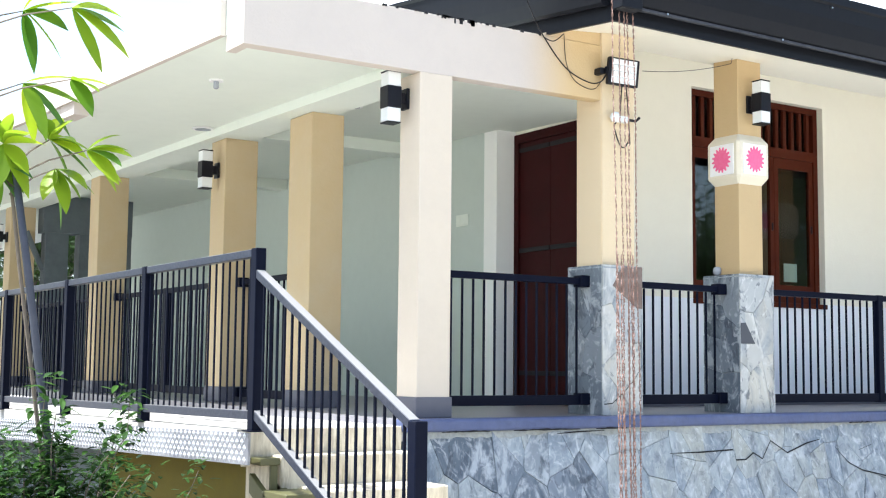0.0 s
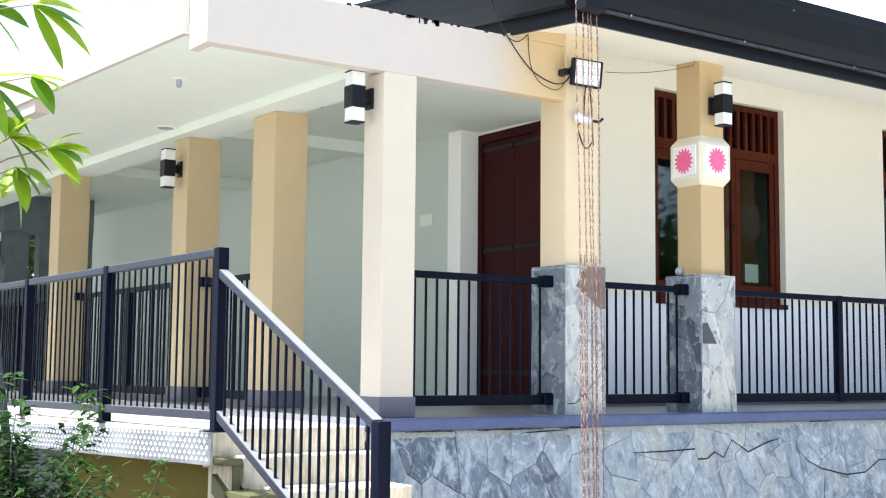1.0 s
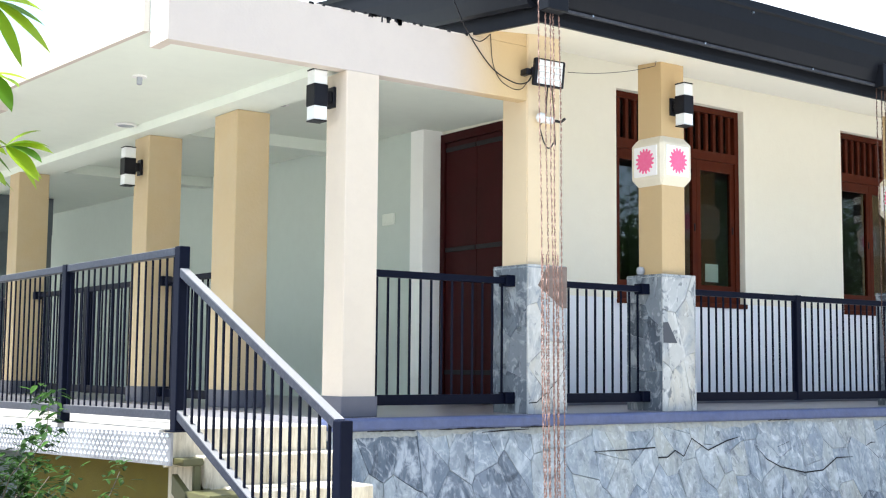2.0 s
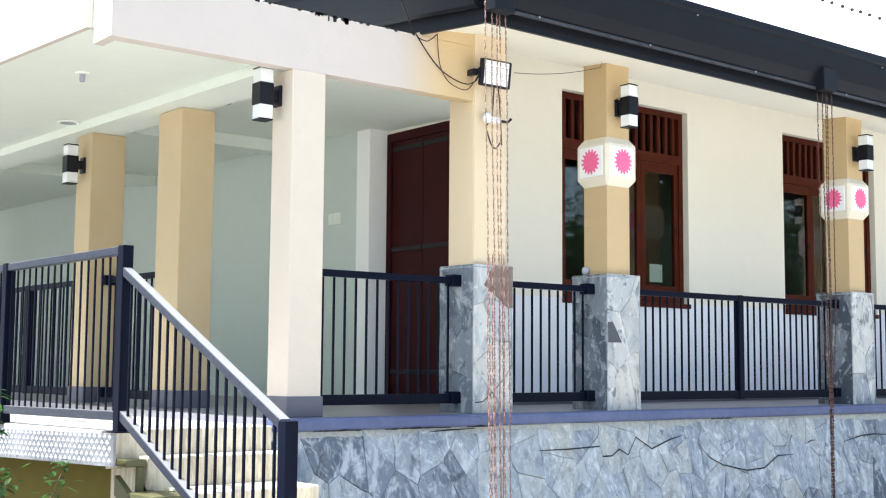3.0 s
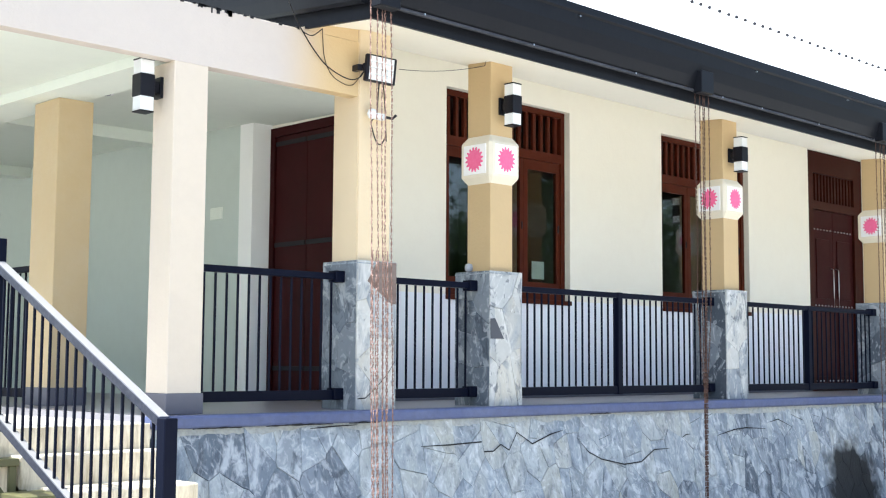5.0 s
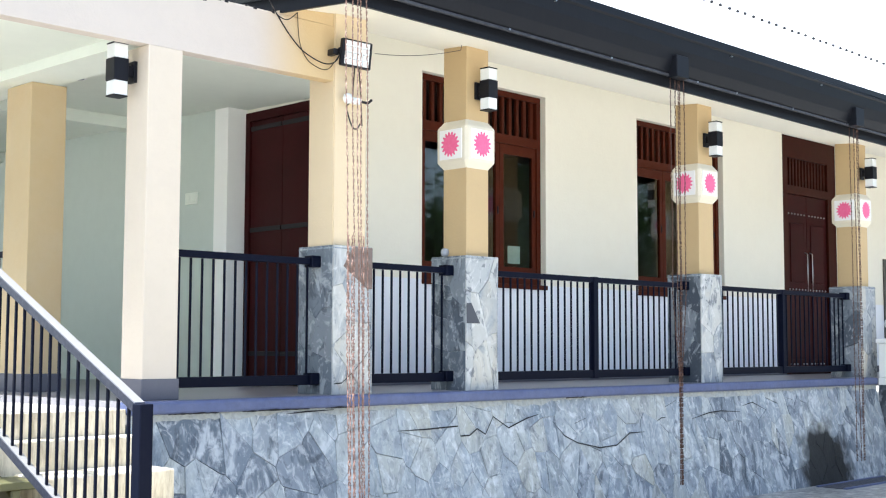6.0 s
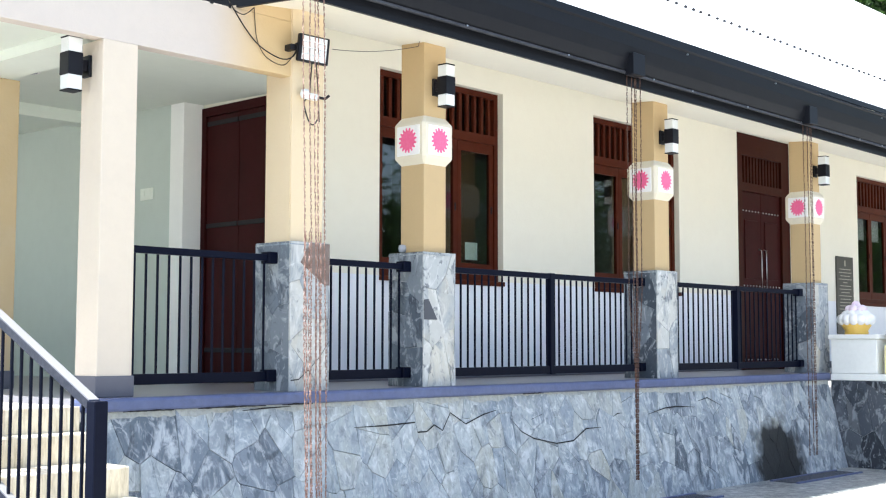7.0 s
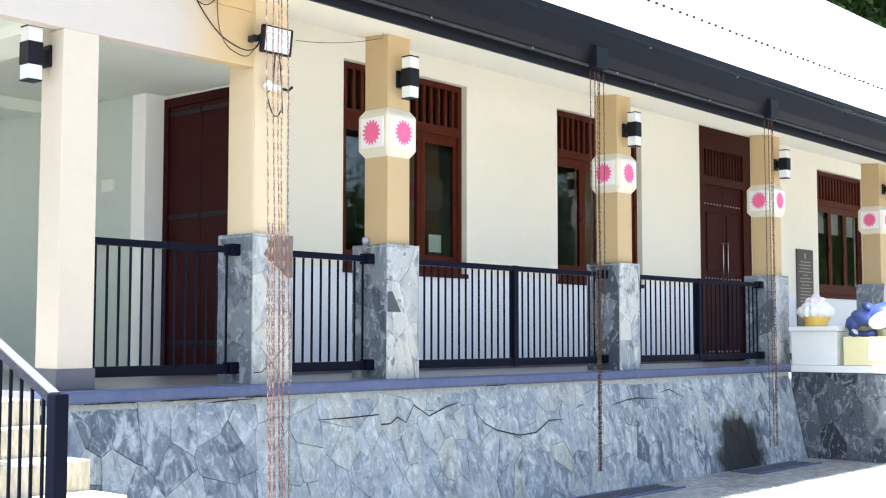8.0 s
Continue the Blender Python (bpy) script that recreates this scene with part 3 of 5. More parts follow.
for i, y in enumerate((3.85, 7.4)):
    setting("trim_cross_beam_%d" % (i + 1), rise(bx(-1.252, 0.868, y + 0.05, y + 0.30, 2.54, CEIL - 0.002)), M_CEIL, "cross beam under the verandah ceiling", "beam")
# eaves: sloping soffit round the corner, fascia, gutter, roof
def soffit_z(d):
    """Height under the eaves, d in from their edge: nearly flat to the columns, then rising to the wall."""
    return 2.945 + 0.07 * d if d < 0.9 else 3.008 + 0.36 * (d - 0.9)
E0, E1 = -0.5, 1.55
EX = -0.315     # the side eaves stand in from the corner column
def soffit_piece(k, pts, t=0.03):
    bm = bmesh.new()
    lo = [bm.verts.new(p) for p in pts]
    hi = [bm.verts.new((p[0], p[1], p[2] + t)) for p in pts]
    bm.faces.new(lo[::-1])
    bm.faces.new(hi)
    for i in range(len(pts)):
        bm.faces.new((lo[i], lo[(i + 1) % len(pts)], hi[(i + 1) % len(pts)], hi[i]))
    setting("ceiling_eaves_%d" % k, bm, M_SOFFIT, "cream painted sloping eaves soffit", "ceiling")
EM = E0 + 0.9
za, zm, zb = soffit_z(0), soffit_z(0.9), soffit_z(E1 - E0)
soffit_piece(1, [(EX, E0, za), (33.4, E0, za), (33.4, EM, zm), (EM, EM, zm)])
soffit_piece(2, [(EM, EM, zm), (33.4, EM, zm), (33.4, E1, zb), (E1, E1, zb)])
soffit_piece(3, [(E0 - 0.28, 1.5, za), (EX, E0, za), (EM, EM, zm), (EM, 24.0, zm), (E0 - 0.28, 24.0, za)])
soffit_piece(4, [(EM, 24.0, zm), (EM, EM, zm), (E1, E1, zb), (E1, 24.0, zb)])

FALL = -0.0045   # fall of the front gutter along its length
def fall(bm):
    for vert in bm.verts:
        vert.co.z += FALL * (vert.co.x - EX)
    return bm
def swing(bm):
    """Side eaves: slanting out from the corner, then straight along the wing."""
    for vert in bm.verts:
        vert.co.x -= 0.28 * min(max(vert.co.y - E0, 0.0), 2.0)
    return bm
setting("trim_fascia", fall(bx(EX - 0.03, 33.4, E0 - 0.03, E0 - 0.001, 2.88, 3.36)), M_FASCIA, "blue-black painted eaves fascia board", "fascia")
bm = bmesh.new()
for y0, y1 in ((E0, E0 + 2.0), (E0 + 2.0, 24.0)):
    box(bm, EX - 0.03, EX - 0.001, y0, y1, 2.88, 3.36)
setting("trim_fascia_side", swing(bm), M_FASCIA, "blue-black painted side fascia board", "fascia")


def gutter(length):
    prof = [(0, 3.00), (-0.035, 2.985), (-0.06, 2.985), (-0.085, 3.005), (-0.115, 3.10), (-0.14, 3.22), (-0.15, 3.33), (-0.17, 3.345), (-0.17, 3.36), (-0.14, 3.36), (-0.12, 3.20), (-0.07, 3.04), (-0.01, 3.02)]
    bm = bmesh.new()
    rows = [[bm.verts.new((x, y, z)) for y, z in prof] for x in ([0.0, 2.0, length] if length > 3 else [0.0, length])]
    for a, b in zip(rows, rows[1:]):
        for i in range(len(prof)):
            j = (i + 1) % len(prof)
            bm.faces.new((a[i], a[j], b[j], b[i]))
    bm.faces.new(rows[0])
    bm.faces.new(rows[-1][::-1])
    return bm


bm = gutter(33.75)
bmesh.ops.transform(bm, matrix=pose(EX - 0.03, E0 - 0.03, 0), verts=bm.verts)
setting("trim_gutter_front", fall(bm), M_FASCIA, "blue-black box gutter along the front eaves", "gutter")
# added grey strip: the bounce highlight on the gutter's lower lip, as colour
bm = bx(EX - 0.03, 33.4, E0 - 0.113, E0 - 0.085, 2.962, 2.988, 0.004)
setting("trim_gutter_light_streak", fall(bm), M_STREAK, "grey strip added for the light streak on the gutter's lower edge", "gutter bead")
bm = gutter(24.0 - E0)
for vert in bm.verts:
    vert.co.x, vert.co.y = EX - 0.03 + vert.co.y, E0 + vert.co.x
setting("trim_gutter_side", swing(bm), M_FASCIA, "blue-black box gutter along the side eaves", "gutter")

# roof: ribbed white sheet on two slopes
SL = 0.80
def roof_slope(length, run, both=False):
    bm = bmesh.new()
    step, n = 0.19, int(length / 0.19)
    prev = None
    for i in range(n * 4):
        x = i * step / 4
        z = (0.0, 0.016, 0.016, 0.0)[i % 4]
        top = min(run, max(0.02, min(x, length - x) if both else x))
        a, b = bm.verts.new((x, 0, z)), bm.verts.new((x, top, z + SL * top))
        if prev:
            bm.faces.new((prev[0], a, b, prev[1]))
        prev = (a, b)
    return bm


RIDGE = 8.6
r1 = setting("roof_front", roof_slope(34.0, RIDGE), M_ROOF, "white ribbed metal roof sheeting", "roof")
r1.matrix_basis = pose(EX - 0.10, E0 - 0.10, 3.40)
bm = roof_slope(2 * RIDGE + 0.06, RIDGE, both=True)
for vv in bm.verts:
    vv.co.x = -vv.co.x
r2 = setting("roof_side", bm, M_ROOF, "white ribbed metal roof sheeting", "roof")
r2.matrix_basis = pose(E0 - 0.10, E0 - 0.10, 3.40, 0, 0, -90)

bm = roof_slope(34.0, RIDGE)
for vv in bm.verts:
    vv.co.y = -vv.co.y
r3 = setting("roof_back", bm, M_ROOF, "white ribbed metal roof sheeting", "roof")
r3.matrix_basis = pose(E0 - 0.10, E0 - 0.04 + 2 * RIDGE, 3.40)
bm = bmesh.new()
tri = [(33.02, -0.4, 3.40), (33.02, 8.0, 10.15), (33.02, 16.4, 3.40)]
ta, tb = [bm.verts.new(c) for c in tri], [bm.verts.new((c[0] + 0.18, c[1], c[2])) for c in tri]
bm.faces.new(ta)
bm.faces.new(tb[::-1])
for i in range(3):
    bm.faces.new((ta[i], ta[(i + 1) % 3], tb[(i + 1) % 3], tb[i]))
setting("wall_gable", bm, M_WALL, "cream painted gable end", "wall")
bm = bmesh.new()
for k in range(86):
    x = 0.9 + k * 0.19
    yy = 0.80 + 0.008 * math.sin(k * 1.7)
    lathe(bm, ((0.022, 0.012), (0.022, 0.03), (0.010, 0.045)), 6, (x, yy, 3.40 + SL * (yy + 0.6)))
tagged(new("roof_screws", mesh_of("roof_screws", bm, M_CRACK)), "row of dark capped screws across the roof sheets", "roof screws", kind="stuff")

setting("trim_roof_edge", bx(EX - 0.115, 33.4, E0 - 0.125, E0 - 0.101, 3.365, 3.432), M_FASCIA, "dark metal drip edge of the roof", "drip edge")
bm = bmesh.new()
rng = random.Random(31)
for k in range(13):
    x = 0.5 + k * 1.15 + rng.uniform(-0.4, 0.4)
    box(bm, x - 0.007, x + 0.007, E0 - 0.121, E0 - 0.1135, 2.972 + FALL * x, 2.986 + FALL * x)
    if k % 2:
        box(bm, x + 0.5, x + 0.512, E0 - 0.197, E0 - 0.1795, 3.300 + FALL * x, 3.312 + FALL * x)
tagged(new("gutter_screws", mesh_of("gutter_screws", bm, M_STEEL)), "bright screw heads along the dark gutter", "gutter screws", kind="stuff")
# dark lean-to past the far column
bm = bmesh.new()
for x0, x1 in ((-1.205, -0.865), (-0.70, 0.10)):
    box(bm, x0, x1, 11.35, 11.60, 0.0, 2.279)
box(bm, -1.25, 0.10, 11.33, 11.64, 2.28, CEIL + 0.17)
tilt = bx(-0.035, 0.035, -0.03, 0.03, 0.0, 0.62)
bmesh.ops.transform(tilt, matrix=pose(-1.215, 11.45, 1.72, 0, -24), verts=tilt.verts)
setting("trim_far_brace", tilt, M_DARKWALL, "dark slanting brace under the far beam", "brace")
setting("wall_far_screen", bm, M_DARKWALL, "dark slate-blue posts and beam at the verandah's far end", "screen wall")

# ================= cladding and columns =================
def stone_column(x, capital, name="stone_based_column"):
    col = thing(name, "tan painted column on a slate-clad base" + (", pink flower panels at its head" if capital else ", plain shaft"), "column", "front columns", (x, 0, 0))
    base = part("stone_base", bx(0.014, 0.386, 0.014, 0.416, 0, 1.13), M_MORTAR, col, "base clad in grey slate")
    seed = int(x * 100) + 7
    stones(base, face_frame((0, 0.012, 0), (1, 0, 0), (0, 0, 1)), 0.40, 1.15, 0.27, seed, material=M_SLATE3)
    stones(base, face_frame((0.012, 0.43, 0), (0, -1, 0), (0, 0, 1)), 0.42, 1.15, 0.23, seed + 1, material=M_SLATE5)
    stones(base, face_frame((0.388, 0.0, 0), (0, 1, 0), (0, 0, 1)), 0.43, 1.15, 0.27, seed + 2)
    stones(base, face_frame((0.0, 0.0, 1.128), (1, 0, 0), (0, 1, 0)), 0.40, 0.43, 0.3, seed + 3)
    bm = bmesh.new()
    if not capital:
        box(bm, 0.03, 0.37, 0.05, 0.36, 1.14, 3.06)
        bmesh.ops.bevel(bm, geom=bm.edges[:], offset=0.008, segments=2, affect='EDGES')
        part("shaft", bm, M_BEIGE, col)
        return col
    part("shaft", bx(0.06, 0.34, 0.06, 0.34, 1.14, 3.10, 0.007, 2), M_TAN, col)
    bm = bmesh.new()
    rings = []
    for h, z in ((0.139, 1.915), (0.184, 1.972), (0.189, 1.985), (0.189, 2.268), (0.184, 2.282), (0.139, 2.34)):
        c = 0.024 if h > 0.15 else 0.008
        pts = [(-h + c, -h), (h - c, -h), (h, -h + c), (h, h - c), (h - c, h), (-h + c, h), (-h, h - c), (-h, -h + c)]
        rings.append([bm.verts.new((0.2 + a, 0.2 + b, z)) for a, b in pts])
    for a, b in zip(rings, rings[1:]):
        for j in range(8):
            bm.faces.new((a[j], a[(j + 1) % 8], b[(j + 1) % 8], b[j]))
    bm.faces.new(rings[0][::-1])
    bm.faces.new(rings[-1])
    cap = part("capital", bm, M_BOX, col, "cream box capital with chamfered edges")
    for k, rot in enumerate((0, -90, 90)):
        m = Matrix.Translation((0.2, 0.2, 2.127)) @ pose(0, 0, 0, 0, 0, rot) @ Matrix.Translation((0, -0.189, 0))
        part("panel", bx(-0.136, 0.136, -0.008, 0.002, -0.130, 0.130, 0.003), M_WHITE, cap, "white square panel", m=m)
        bm = bmesh.new()
        n = 64
        front, back = [], []
        for i in range(n):
            a = 2 * math.pi * i / n
            r = 0.098 + (0.012 if i % 4 in (1, 2) else -0.014)
            front.append(bm.verts.new((r * 0.97 * math.cos(a), -0.013, r * math.sin(a))))
            back.append(bm.verts.new((r * 0.97 * math.cos(a), -0.0075, r * math.sin(a))))
        bm.faces.new(front)
        for i in range(n):
            bm.faces.new((front[i], front[(i + 1) % n], back[(i + 1) % n], back[i]))
        part("flower", bm, M_PINK, cap, "pink flower with toothed petals", m=m)
    return col


for i, x in enumerate(COLS):
    stone_column(x, i > 0)


def plain_column(x0, x1, y0, y1, material, label):
    w, d = (x1 - x0) / 2, (y1 - y0) / 2
    col = thing("plain_column", label, "column", "side columns", ((x0 + x1) / 2, (y0 + y1) / 2, 0))
    part("shaft", bx(-w, w, -d, d, 0.0, 2.44 if y0 < 1 else 2.47 + SLAB_RISE * (y0 - 0.3), 0.008, 2), material, col)
    part("skirting", bx(-w - 0.012, w + 0.012, -d - 0.012, d + 0.012, 0.001, 0.145, 0.004), M_SKIRT, col, "dark grey painted foot")


plain_column(-1.624, -1.350, 0.055, 0.33, M_PALE, "pale beige square column at the verandah corner")
plain_column(-1.49, -1.18, 2.02, 2.45, M_FADED, "ochre tan square column, plain")
plain_column(-1.545, -1.205, 3.75, 4.10, M_FADED, "tan square column carrying a wall lamp")
plain_column(-1.68, -1.32, 7.25, 7.60, M_FADED, "tan square column with leaves before it")
plain_column(-1.68, -1.32, 11.5, 11.85, M_FADED, "tan square column at the far end")

# a dark patch on one base and an open joint on another
ins = bmesh.new()
vv = [ins.verts.new(c) for c in ((1.477, -0.0035, 0.57), (1.64, -0.0035, 0.57), (1.53, -0.0035, 0.745), (1.477, -0.0035, 0.74))]
ww = [ins.verts.new((c.co.x, 0.002, c.co.z)) for c in vv]
ins.faces.new(vv)
for i in range(4):
    ins.faces.new((vv[i], ww[i], ww[(i + 1) % 4], vv[(i + 1) % 4]))
bases = [o for o in bpy.data.objects if o.name.startswith("stone_base") and o.parent and "column" in o.parent.name]
ob = part("dark_stone", ins, M_GRATE, [b for b in bases if abs(b.parent.location.x - COLS[1]) < 0.01][0], "small dark slate patch")
ob.matrix_basis = Matrix.Translation((-COLS[1], 0, 0))
cr = bmesh.new()
lo_, hi_ = [], []
for x, z in ((0.01, 0.085), (0.09, 0.09), (0.13, 0.12), (0.20, 0.17), (0.31, 0.27), (0.395, 0.38)):
    lo_.append(cr.verts.new((x, -0.0035, z - 0.004)))
    hi_.append(cr.verts.new((x, -0.0035, z + 0.004)))
for i in range(5):
    cr.faces.new((lo_[i], lo_[i + 1], hi_[i + 1], hi_[i]))
part("crack", cr, M_CRACK, [b for b in bases if abs(b.parent.location.x) < 0.01][0], "open black joint")

# plinth slate
hgt = math.hypot(0.255, -G - 0.085)
stones(plinth, face_frame((-1.82, -0.37, G), (1, 0, 0), (0, 0.255, -G - 0.085)), 10.55, hgt, 0.24, 5, (0.004, 0.010), dark=lambda x, h: (0.4 if h < 0.45 and x > 4.0 else 0.0) + (0.45 if x > 6.8 else 0.0) + (0.55 if x < 1.7 and h < 0.95 else 0.0))
stones(plinth, face_frame((-1.82, 0.0, G), (0, -1, 0), (0, 0.0, 1)), 0.14, -G - 0.09, 0.3, 8)


def crack(pts, w=0.011):
    """A black open joint on the sloping plinth: x and height above the ground."""
    bm = bmesh.new()
    k = 0.255 / (-G - 0.085)
    lo, hi = [], []
    for i, (x, h) in enumerate(pts):
        ww = w * (0.35 if i in (0, len(pts) - 1) else 1.0)
        for lst, dz in ((lo, -ww / 2), (hi, ww / 2)):
            z = h + dz
            lst.append(bm.verts.new((x, -0.37 + k * z - 0.0165, G + z + 0.003)))
    for i in range(len(pts) - 1):
        bm.faces.new((lo[i], lo[i + 1], hi[i + 1], hi[i]))
    return bm


for pts in (((0.51, 0.88), (0.83, 0.88), (1.19, 0.89), (1.2, 0.81), (1.31, 0.81), (1.41, 0.86), (1.5, 0.81), (1.63, 0.95), (1.8, 0.85), (2.05, 0.92), (2.23, 0.95)),
            ((2.39, 0.88), (2.52, 0.75), (2.68, 0.68), (2.99, 0.62), (3.25, 0.63), (3.48, 0.73), (3.72, 0.73)),
            ((2.69, 0.85), (2.86, 0.89)),
            ((3.95, 0.82), (4.04, 0.85), (4.11, 0.85)),
            ((4.13, 0.95), (4.34, 1.01)),
            ((4.36, 0.98), (4.55, 1.04)),
            ((4.56, 0.82), (4.89, 0.87), (5.11, 0.88), (5.47, 0.86)),
            ((5.55, 0.92), (5.76, 0.95), (6.01, 0.86)),
            ((6.48, 0.98), (6.63, 0.95)),
            ((-0.55, 1.05), (-0.35, 1.06), (-0.1, 1.065))):
    part("crack", crack(pts), M_CRACK, plinth, "open black joint")


# lime-stained mortar bed between the slate and the floor lip
bm = bmesh.new()
rng = random.Random(77)
top_row, low_row = [], []
dip = 0.05
for i in range(212):
    x = -1.815 + i * 0.05
    dip = min(0.06, max(0.010, dip + rng.uniform(-0.016, 0.0155)))
    for row, h in ((top_row, -G - 0.087), (low_row, -G - 0.087 - dip)):
        row.append(bm.verts.new((x, -0.37 + 0.255 / (-G - 0.085) * h - 0.0125, G + h)))
for i in range(211):
    bm.faces.new((low_row[i], low_row[i + 1], top_row[i + 1], top_row[i]))
part("mortar_bed", bm, M_BED, plinth, "pale lime-stained mortar under the floor lip")
# rust-stained stone at the head of the corner base
bm = bmesh.new()
vv = [bm.verts.new((x, -0.0035, z)) for x, z in ((0.10, 0.99), (0.35, 0.82), (0.396, 0.82), (0.396, 1.144), (0.20, 1.144))]
ww = [bm.verts.new((c.co.x, 0.004, c.co.z)) for c in vv]
bm.faces.new(vv)
for i in range(5):
    bm.faces.new((vv[i], ww[i], ww[(i + 1) % 5], vv[(i + 1) % 5]))
part("rusty_stone", bm, M_RUSTY, [b for b in bases if abs(b.parent.location.x) < 0.01][0], "slate stained brown by the rain chain")


# ================= railings =================
def railing(label, p0, p1, z0=0.0, z1=None, top=1.05, foot=0.115, gap=0.0955, posts=(), end_posts=False, brackets=(), post_h=None, kick=0.0):
    """Steel railing from p0 to p1 (x, y); z0 and z1: floor at its ends; parts along local x."""
    z1 = z0 if z1 is None else z1
    length = math.hypot(p1[0] - p0[0], p1[1] - p0[1])
    rail = thing("railing", label, "railing", "steel railings", (p0[0], p0[1], z0), math.degrees(math.atan2(p1[1] - p0[1], p1[0] - p0[0])))
    sl = (z1 - z0) / length

    def bar(name, x0, x1, zlo, zhi, w, material):
        bm = bx(x0, x1, -w / 2, w / 2, zlo, zhi, 0.003)
        for vert in bm.verts:
            vert.co.z += sl * vert.co.x
        return part(name, bm, material, rail)
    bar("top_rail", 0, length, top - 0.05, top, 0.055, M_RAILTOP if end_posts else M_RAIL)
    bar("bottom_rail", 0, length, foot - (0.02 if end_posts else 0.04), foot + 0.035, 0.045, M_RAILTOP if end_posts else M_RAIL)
    n = max(1, round(length / gap))
    bm = bmesh.new()
    h = (top - 0.052) - (foot + 0.037)
    hw = 0.0055 if end_posts else 0.0069
    box(bm, -hw, hw, -hw, hw, 0, h)
    me = mesh_of("baluster", bm, M_RAIL)
    for i in range(1, n):
        x = length * i / n
        if any(abs(x - q) < 0.05 for q in posts):
            continue
        ob = new("baluster", me)
        ob.parent = rail
        ob.matrix_basis = pose(x, 0, foot + 0.036 + sl * x)
    for q in list(posts) + ([0.0, length] if end_posts else []):
        w = 0.035
        part("post", bx(q - w, q + w, -w, w, sl * q + (0.001 if end_posts else foot - 0.045), sl * q + (post_h or top) + 0.004, 0.004), M_RAIL, rail)
        if end_posts:
            part("base_plate", bx(q - 0.06, q + 0.06, -0.06, 0.06, sl * q, sl * q + 0.008), M_RAIL, rail)
    for q, side in brackets:
        for zc in (top - 0.025, foot + 0.005):
            part("bracket", bx(q - 0.045, q + 0.045, -0.05, 0.05, zc - 0.045, zc + 0.045, 0.005), M_RAIL, rail, "square wall bracket")
    return rail


YR = 0.20
railing("blue-black steel railing between the corner column and slate base", (-1.350, YR), (0.0, YR), brackets=((1.305, 1),))
railing("short blue-black steel railing between slate bases", (0.40, YR), (1.473, YR), brackets=((1.03, 1),))
railing("long blue-black steel railing before a window", (1.873, YR), (5.055, YR), posts=(1.6,), brackets=((3.14, 1),))
railing("blue-black steel railing before the entrance door", (5.455, YR), (8.66, YR), gap=0.107, posts=(1.6,), brackets=((3.16, 1),))
XD = -3.0
railing("outer deck railing of weathered blue-black steel", (XD, -0.32), (XD - DECK_OUT * 15.82, 15.5), z0=-0.045, z1=-0.045 + DECK_FALL * 15.82, top=1.11, foot=0.09, gap=0.098, posts=(1.72, 3.37, 5.03, 6.7, 8.6, 10.8, 13.0), end_posts=True)
railing("steel railing panel between side columns", (-1.36, 2.45), (-1.36, 3.75), top=1.16, foot=0.09, gap=0.105, brackets=((0.05, 1), (1.25, 1)))
railing("steel railing panel between side columns", (-1.42, 4.10), (-1.42, 7.25), top=1.16, foot=0.09, gap=0.105, posts=(1.45,), brackets=((0.05, 1), (3.1, 1)))
railing("steel railing panel between side columns", (-1.46, 7.6), (-1.46, 11.5), top=1.16, foot=0.09, gap=0.105, posts=(1.9,), brackets=((0.05, 1), (3.85, 1)))


# ================= stairs =================
stair = thing("entrance_stairs", "stained cream cement steps climbing to the deck", "stairs", at=(0, 0, G))
RISE, RUN = 0.185, 0.375
for i in range(6):
    z1 = -0.2 - G - (i * RISE - 0.0)
    y0 = -0.29 - i * RUN
    if z1 < 0.03:
        break
    xr = -1.83 + 0.012 * i
    part("step", bx(-2.80 + 0.12 * (i > 0), xr, y0, y0 + RUN + (0.02 if i else 0.17), 0, z1, 0.012, 2), M_STEP, stair)
part("landing", bx(-3.0, -1.853, -0.135, -0.121, 0.9, -0.04 - G, 0.004), M_STEP, stair, "cream riser under the deck edge")
for i in range(4):
    z1 = -0.2 - G - i * RISE
    y0 = -0.29 - i * RUN
    part("steel_bracket", bx(-2.94, -2.805 + 0.12 * (i > 0), y0 + 0.01, y0 + RUN - 0.03, z1 - 0.055, z1 - 0.012, 0.004), M_YELLOW, stair, "yellow-green steel tread bracket")
    part("steel_upright", bx(-2.86, -2.815, y0 + 0.02, y0 + 0.05, z1 - 0.24, z1 - 0.056, 0.003), M_YELLOW, stair)
for x in (-2.92, -2.78):
    bm = bx(x - 0.02, x + 0.02, -2.1, -0.12, -0.12, 0.0, 0.004)
    for vert in bm.verts:
        vert.co.z += 0.86 + 0.49 * (vert.co.y + 0.12)
    part("stringer", bm, M_YELLOW, stair, "sloping yellow-green steel stringer")

sr = thing("stair_handrail", "sloping weathered blue-black steel stair handrail", "handrail", at=(XD, -0.32, -0.05))
SL_S = 0.455
L_S = 1.86
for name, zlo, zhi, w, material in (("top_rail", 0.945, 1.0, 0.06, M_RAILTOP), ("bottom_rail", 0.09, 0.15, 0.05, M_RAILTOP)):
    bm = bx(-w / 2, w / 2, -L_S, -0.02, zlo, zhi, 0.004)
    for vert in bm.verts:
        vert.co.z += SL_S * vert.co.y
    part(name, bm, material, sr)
part("post", bx(-0.036, 0.036, -L_S - 0.06, -L_S + 0.012, -1.12, 0.995 - SL_S * L_S, 0.004), M_RAIL, sr)
bm = bmesh.new()
box(bm, -0.0065, 0.0065, -0.0065, 0.0065, 0, 0.80)
me = mesh_of("baluster", bm, M_RAIL)
